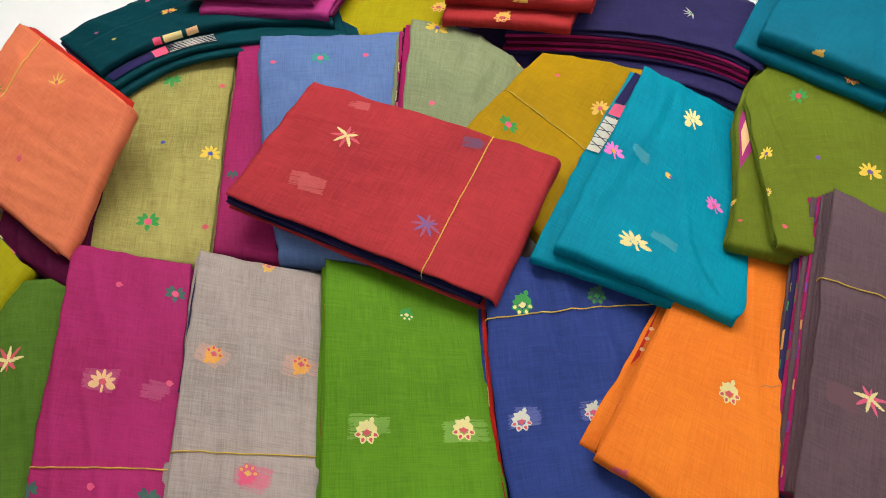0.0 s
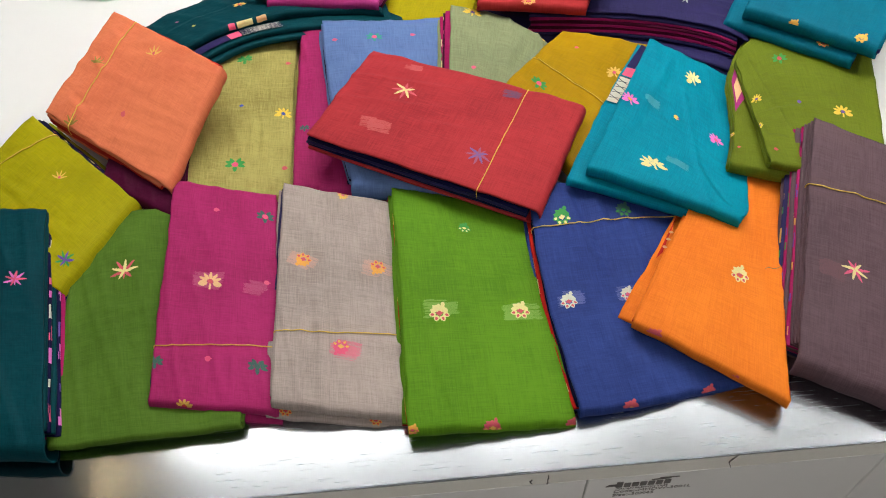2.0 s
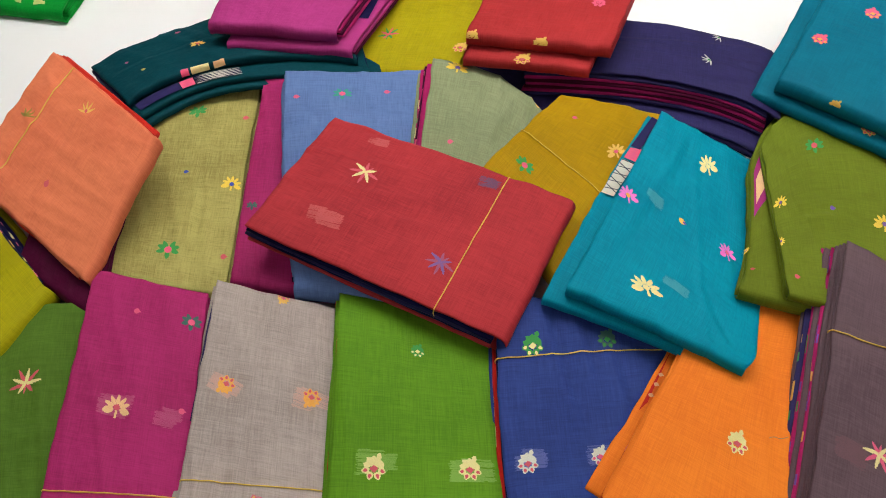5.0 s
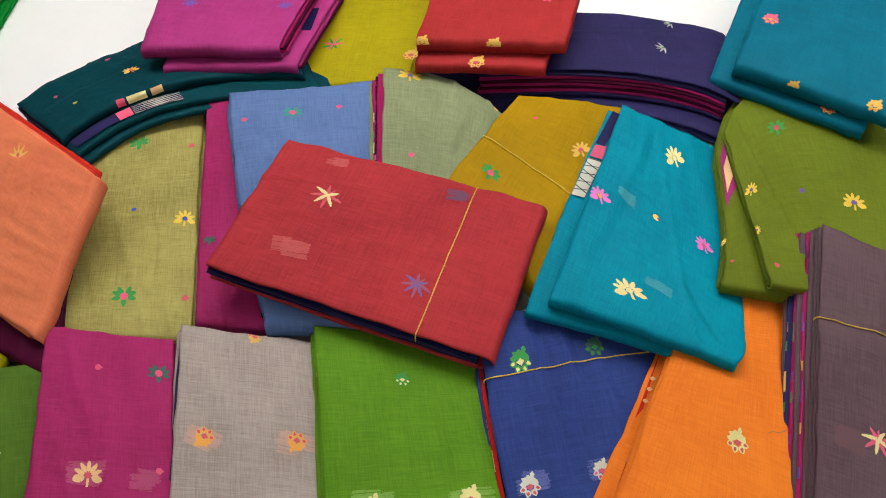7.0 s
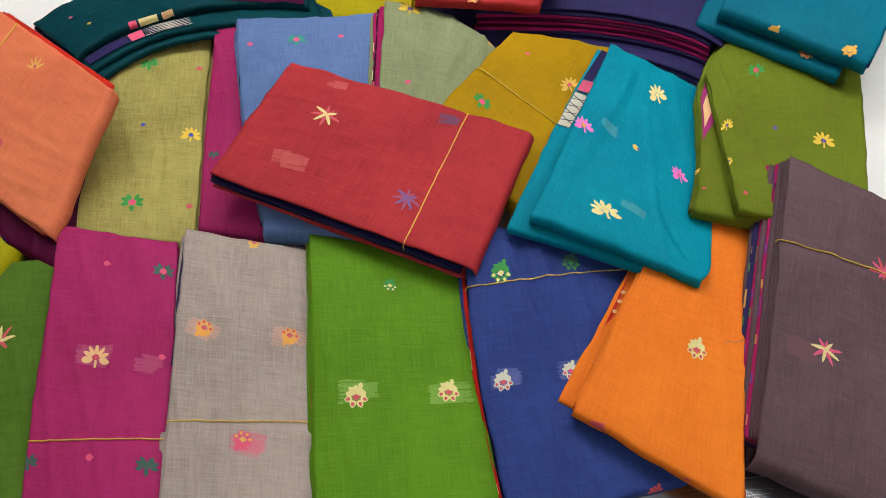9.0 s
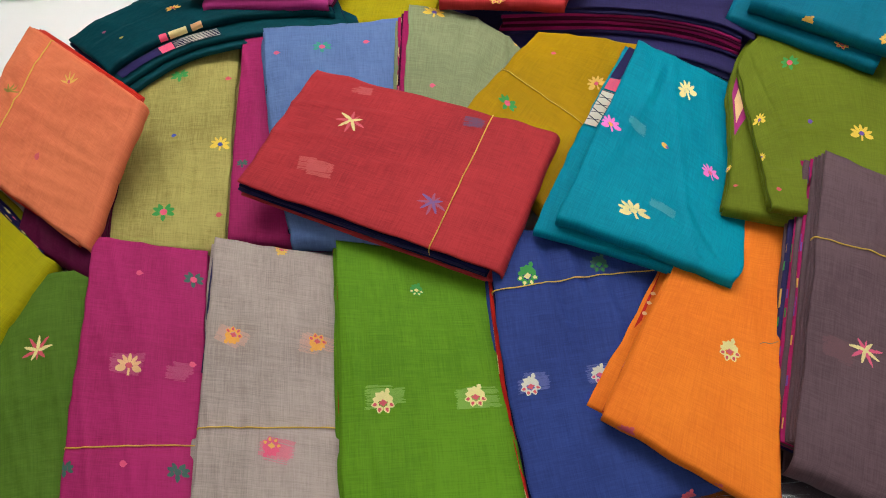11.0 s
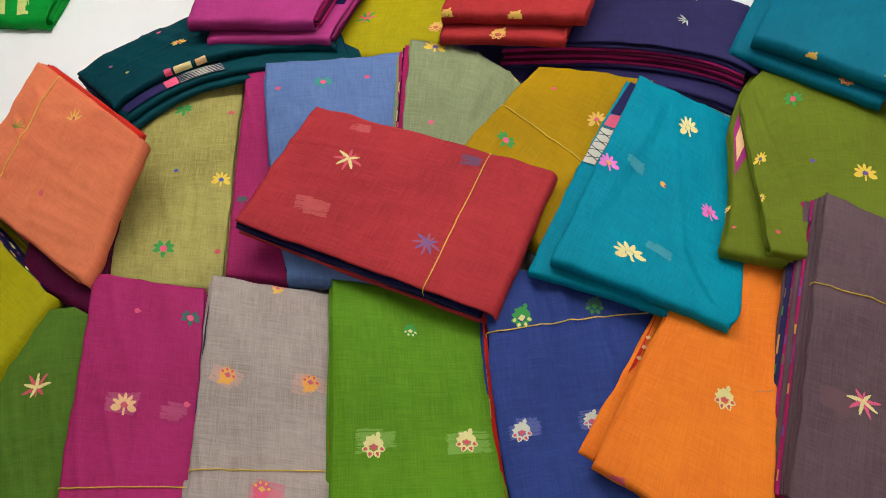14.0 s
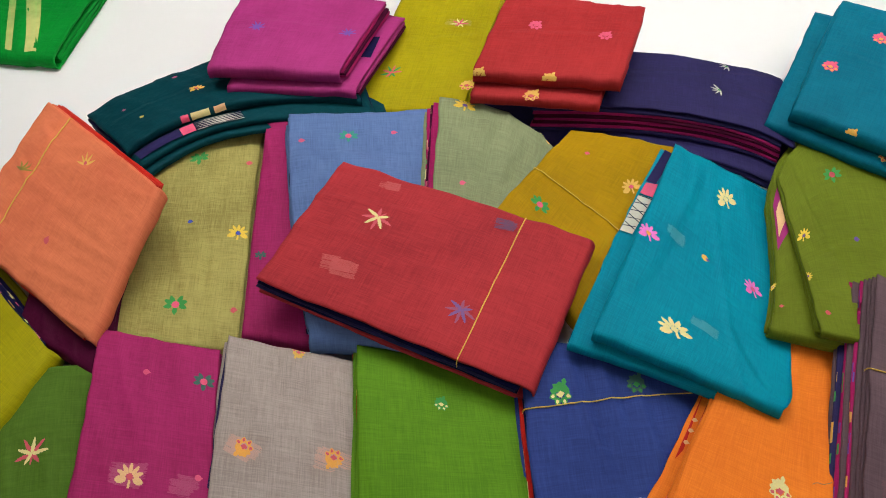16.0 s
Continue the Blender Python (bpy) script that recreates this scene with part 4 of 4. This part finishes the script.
saree('sage green saree with a pink pleated side', 'sage',
      ((-0.012, 0.654, 0.893), (0.132, 0.654, 0.860), (0.223, 0.904, 0.870), (0.024, 1.022, 0.904)),
      {"T": (0.141, 0.994, 0.880)},
      stack=((0.05, (0, 0, 0, 0), ('', 'pink', 'wine|L|cream pink', 'pink|L|cream green', 'sage'), (0.005, 0)),), wrinkle=0.006,
      marks=(
          ('lotus', 0.184, 0.969, 0.034, 'yellow violet'),
          ('dot', 0.251, 0.445, 0.011, 'pink'),
          ('lotus', 0.909, 1.027, 0.03, 'gold violet', 40),
      ), creases=((0.45, 0.90, 0.30, 0.30, 0.0050), (0.75, 0.90, 0.60, 0.45, 0.0050)), seed=15)
saree('mustard saree tied with an elastic band', 'mustard',
      ((0.103, 0.756, 0.888), (0.231, 0.538, 0.840), (0.465, 0.912, 0.835), (0.255, 0.948, 0.869)),
      {},
      stack=((0.045, (0, 0, 0, 0), ('', '')),),
      marks=(
          ('leafring', 0.229, 0.267, 0.038, 'green pink'),
          ('dot', 0.277, 0.787, 0.011, 'pink'),
          ('lotus', 0.735, 0.682, 0.038, 'gold pink', -50),
      ),
      bands=((0.024, 0.489, 0.810, 0.435),), seed=16)
saree('brick red saree with navy inner folds, lying on top', 'red',
      ((0.115, 0.435, 0.875), (0.242, 0.678, 0.893), (-0.147, 0.858, 0.921), (-0.273, 0.628, 0.915)),
      {},
      stack=((0.040, (0, 0, 0, 0), ('indigo', 'navy', 'indigo', ''), (0.0012, 0)),),
      marks=(
          ('lily', 0.643, 0.743, 0.044, 'cream rose', -60),
          ('none', 0.250, 0.768, 0.036, 'pink', 80, 'red'),
          ('none', 0.915, 0.761, 0.030, 'pink', 80, 'red'),
          ('lily', 0.257, 0.304, 0.04, 'dusk mauve', -60),
          ('none', 0.905, 0.289, 0.026, 'pink', 80, 'navy'),
      ),
      bands=((0.936, 0.241, -0.025, 0.237),), seed=17)
saree('teal saree folded twice with gold flower motifs', 'teal',
      ((0.222, 0.506, 0.902), (0.456, 0.380, 0.881), (0.602, 0.792, 0.822), (0.430, 0.881, 0.881)),
      {"R": (0.508, 0.483, 0.852)},
      stack=((0.03, (0, 0, 0, 0), ('', '')), (0.022, (0.028, -0.012, 0.016, 0), ('', 'indigo'))),
      marks=(
          ('lotus', 0.497, 0.883, 0.040, 'cream', -30),
          ('lotus', 0.056, 0.498, 0.036, 'lilac orange', -30, ''),
          ('none', 0.192, 0.585, 0.026, 'pink', 0, 'teal'),
          ('lotus', 0.368, 0.171, 0.048, 'cream', -30),
          ('none', 0.525, 0.275, 0.03, 'cream', 0, 'teal'),
          ('dot', 0.423, 0.578, 0.013, 'gold violet'),
          ('lotus', 0.742, 0.609, 0.03, 'lilac pink', -30),
      ),
      strips=(
          ('navy', 0.029, ((-0.082, 1), (0.01, 1), (-0.032, 0.789), (-0.102, 0.774))),
          ('pink', 0.029, ((-0.097, 0.766), (-0.014, 0.798), (-0.007, 0.721), (-0.102, 0.696))),
          ('silver', 0.029, ((-0.106, 0.684), (-0.011, 0.709), (-0.034, 0.495), (-0.112, 0.471))),
      ), creases=((0.30, 0.95, 0.12, 0.20, 0.0032), (0.62, 0.40, 0.90, 0.12, 0.0032)), seed=18)
saree('olive green saree with a pink and gold border', 'olive',
      ((0.534, 0.484, 0.899), (0.727, 0.431, 0.874), (0.903, 0.894, 0.850), (0.582, 0.793, 0.875)),
      {"R": (0.811, 0.629, 0.862), "T": (0.715, 0.915, 0.862)},
      stack=((0.020, (0, 0, 0, 0), ('', '')), (0.030, (0.088, 0, 0.0, 0.022, 0.034), ('', ''))),
      marks=(
          ('leafring', 0.421, 0.769, 0.034, 'green rose'),
          ('lotus', 0.074, 0.535, 0.034, 'yellow violet', 20),
          ('lotus', 0.758, 0.423, 0.036, 'yellow violet'),
          ('dot', 0.455, 0.457, 0.01, 'violet'),
          ('dot', 0.085, 0.092, 0.012, 'rose'),
          ('dot', -0.227, 0.165, 0.012, 'rose', 0, '', 0.019),
          ('lotus', -0.285, 0.38, 0.026, 'yellow violet', 90, '', 0.019),
          ('lotus', 0.012, 0.30, 0.022, 'yellow violet', 60),
      ),
      strips=(
          ('fuchsia', 0.0185, ((-0.105, 0.97), (0.0, 0.97), (0.0, 0.64), (-0.17, 0.63))),
          ('peach', 0.0165, ((-0.095, 0.88), (-0.012, 0.88), (-0.012, 0.72), (-0.13, 0.70))),
      ), creases=((0.06, 0.40, 0.55, 0.44, 0.0036), (0.04, 0.22, 0.30, 0.20, 0.0034)), seed=19)
# navy's lower fold, stretched past its edge to stand for shade in the gaps
saree('navy saree with pleated magenta inner folds', 'navy',
      ((0.626, 0.867, 0.875), (0.665, 1.051, 0.871), (0.285, 1.172, 0.880), (0.196, 1.002, 0.885)),
      {"L": (0.465, 0.957, 0.880), "R": (0.500, 1.122, 0.876)},
      stack=((0.055, (0, 0, 0, 0), ('navy', 'pink', 'wine', 'pink', 'wine', 'pink', 'navy'), (0.0025, 0)), (0.022, (0.056, 0, -0.004, 0.11), ('navy',))),
      marks=(
          ('sprig', 0.457, 0.357, 0.026, 'silver green', -20),
          ('sprig', 0.920, 0.298, 0.026, 'silver green', -20),
      ), seed=20)
saree('teal saree folded twice, at the far side of the pile', 'deep_teal',
      ((0.631, 0.909, 0.927), (0.836, 0.739, 0.930), (1.056, 1.042, 0.930), (0.809, 1.181, 0.935)),
      {},
      stack=((0.036, (0, 0, 0, 0), ('', 'navy')), (0.028, (0.035, -0.035, 0.015, 0), ('', 'navy'))),
      marks=(
          ('paw', 0.104, 0.384, 0.038, 'pink orange'),
          ('paw', 0.316, 0.732, 0.038, 'pink orange', -30),
          ('paw', 0.623, -0.009, 0.034, 'gold rose', 0, '', 0.037),
          ('paw', 0.38, -0.05, 0.03, 'gold'),
          ('paw', 0.86, 0.004, 0.034, 'gold'),
      ), seed=21)
saree('scarlet saree folded twice with gold flower motifs', 'scarlet',
      ((0.089, 1.040, 0.954), (0.348, 0.988, 0.949), (0.434, 1.197, 0.940), (0.174, 1.268, 0.945)),
      {},
      stack=((0.034, (0, 0, 0, 0), ('', '')), (0.028, (0.0, -0.03, 0.03, 0), ('', '', ''))),
      marks=(
          ('paw', 0.298, 0.560, 0.034, 'pink'),
          ('paw', 0.795, 0.528, 0.034, 'pink'),
          ('paw', 0.519, -0.06, 0.04, 'gold'),
          ('paw', 0.04, -0.044, 0.034, 'gold'),
          ('paw', 0.428, -0.139, 0.04, 'gold rose', 0, '', 0.035),
          ('paw', -0.03, -0.071, 0.036, 'gold rose', 0, '', 0.035),
      ), seed=22)
saree('yellow-olive saree with pink sprigs', 'lime_olive',
      ((-0.141, 1.072, 0.855), (0.067, 1.043, 0.855), (0.185, 1.429, 0.850), (-0.024, 1.499, 0.850)),
      {},
      stack=((0.045, (0, 0, 0, 0), ('', '')),),
      marks=(
          ('lily', 0.689, 0.643, 0.034, 'pink cream', 0, 'lime_olive'),
          ('lily', 0.215, 0.237, 0.038, 'rose green'),
      ), seed=23)
saree('fuchsia saree folded twice with an indigo inner border', 'fuchsia',
      ((-0.414, 1.128, 0.935), (-0.159, 1.086, 0.934), (-0.074, 1.304, 0.925), (-0.359, 1.434, 0.925)),
      {},
      stack=((0.034, (0, 0, 0, 0), ('pink', 'wine', 'pink'), (0, 0.003)), (0.028, (-0.04, 0.035, 0.016, 0), ('', 'wine'))),
      marks=(
          ('lily', 0.241, 0.409, 0.03, 'violet'),
          ('lily', 0.899, 0.475, 0.03, 'violet'),
      ),
      strips=(
          ('indigo', 0.034, ((0.93, 0.612), (1.057, 0.654), (1.089, 0.345), (0.981, 0.338))),
      ), seed=24)
saree('dark teal saree with pleats and a pink and silver border', 'dark_teal',
      ((-0.553, 0.956, 0.888), (-0.127, 1.061, 0.884), (-0.191, 1.300, 0.870), (-0.668, 1.094, 0.855)),
      {"B": (-0.386, 1.062, 0.887), "T": (-0.503, 1.206, 0.862)},
      stack=((0.02, (0, 0, 0, 0), ('indigo',)), (0.014, (0.0, 0.015, 0.052, 0), ('indigo',)), (0.014, (0.0, 0.035, 0.070, 0), ('',))),
      marks=(
          ('lotus', 0.476, 0.466, 0.032, 'gold rose'),
          ('dot', 0.46, 0.88, 0.012, 'pink'),
          ('dot', 0.156, 0.617, 0.011, 'pink'),
          ('dot', 0.182, 0.32, 0.012, 'gold'),
          ('lotus', 0.544, -0.1, 0.024, 'gold'),
      ),
      strips=(
          ('pink', 0.02, ((0.265, -0.05), (0.335, -0.05), (0.315, -0.215), (0.25, -0.21))),
          ('silver', 0.02, ((0.34, -0.05), (0.55, -0.055), (0.535, -0.21), (0.32, -0.215))),
          ('pink', 0, ((0.30, -0.005), (0.335, -0.005), (0.335, -0.075), (0.30, -0.075))),
          ('cream', 0, ((0.345, -0.005), (0.43, -0.005), (0.43, -0.07), (0.345, -0.075))),
          ('peach', 0, ((0.45, -0.005), (0.50, -0.005), (0.50, -0.07), (0.45, -0.07))),
          ('navy', 0.02, ((0.03, -0.03), (0.26, -0.05), (0.245, -0.205), (0.03, -0.19))),
      ), seed=25)
saree('emerald saree with gold zari stripes', 'emerald',
      ((-1.009, 1.366, 0.840), (-0.804, 1.323, 0.839), (-0.752, 1.607, 0.840), (-1.097, 1.700, 0.840)),
      {},
      stack=((0.04, (0, 0, 0, 0), ('', '', '')),),
      strips=(
          ('zari', 0, ((0.334, 0.596), (0.392, 0.604), (0.505, 0.016), (0.434, 0.023))),
          ('zari', 0, ((0.477, 0.615), (0.6, 0.631), (0.794, 0.013), (0.659, 0.016))),
      ), seed=26)
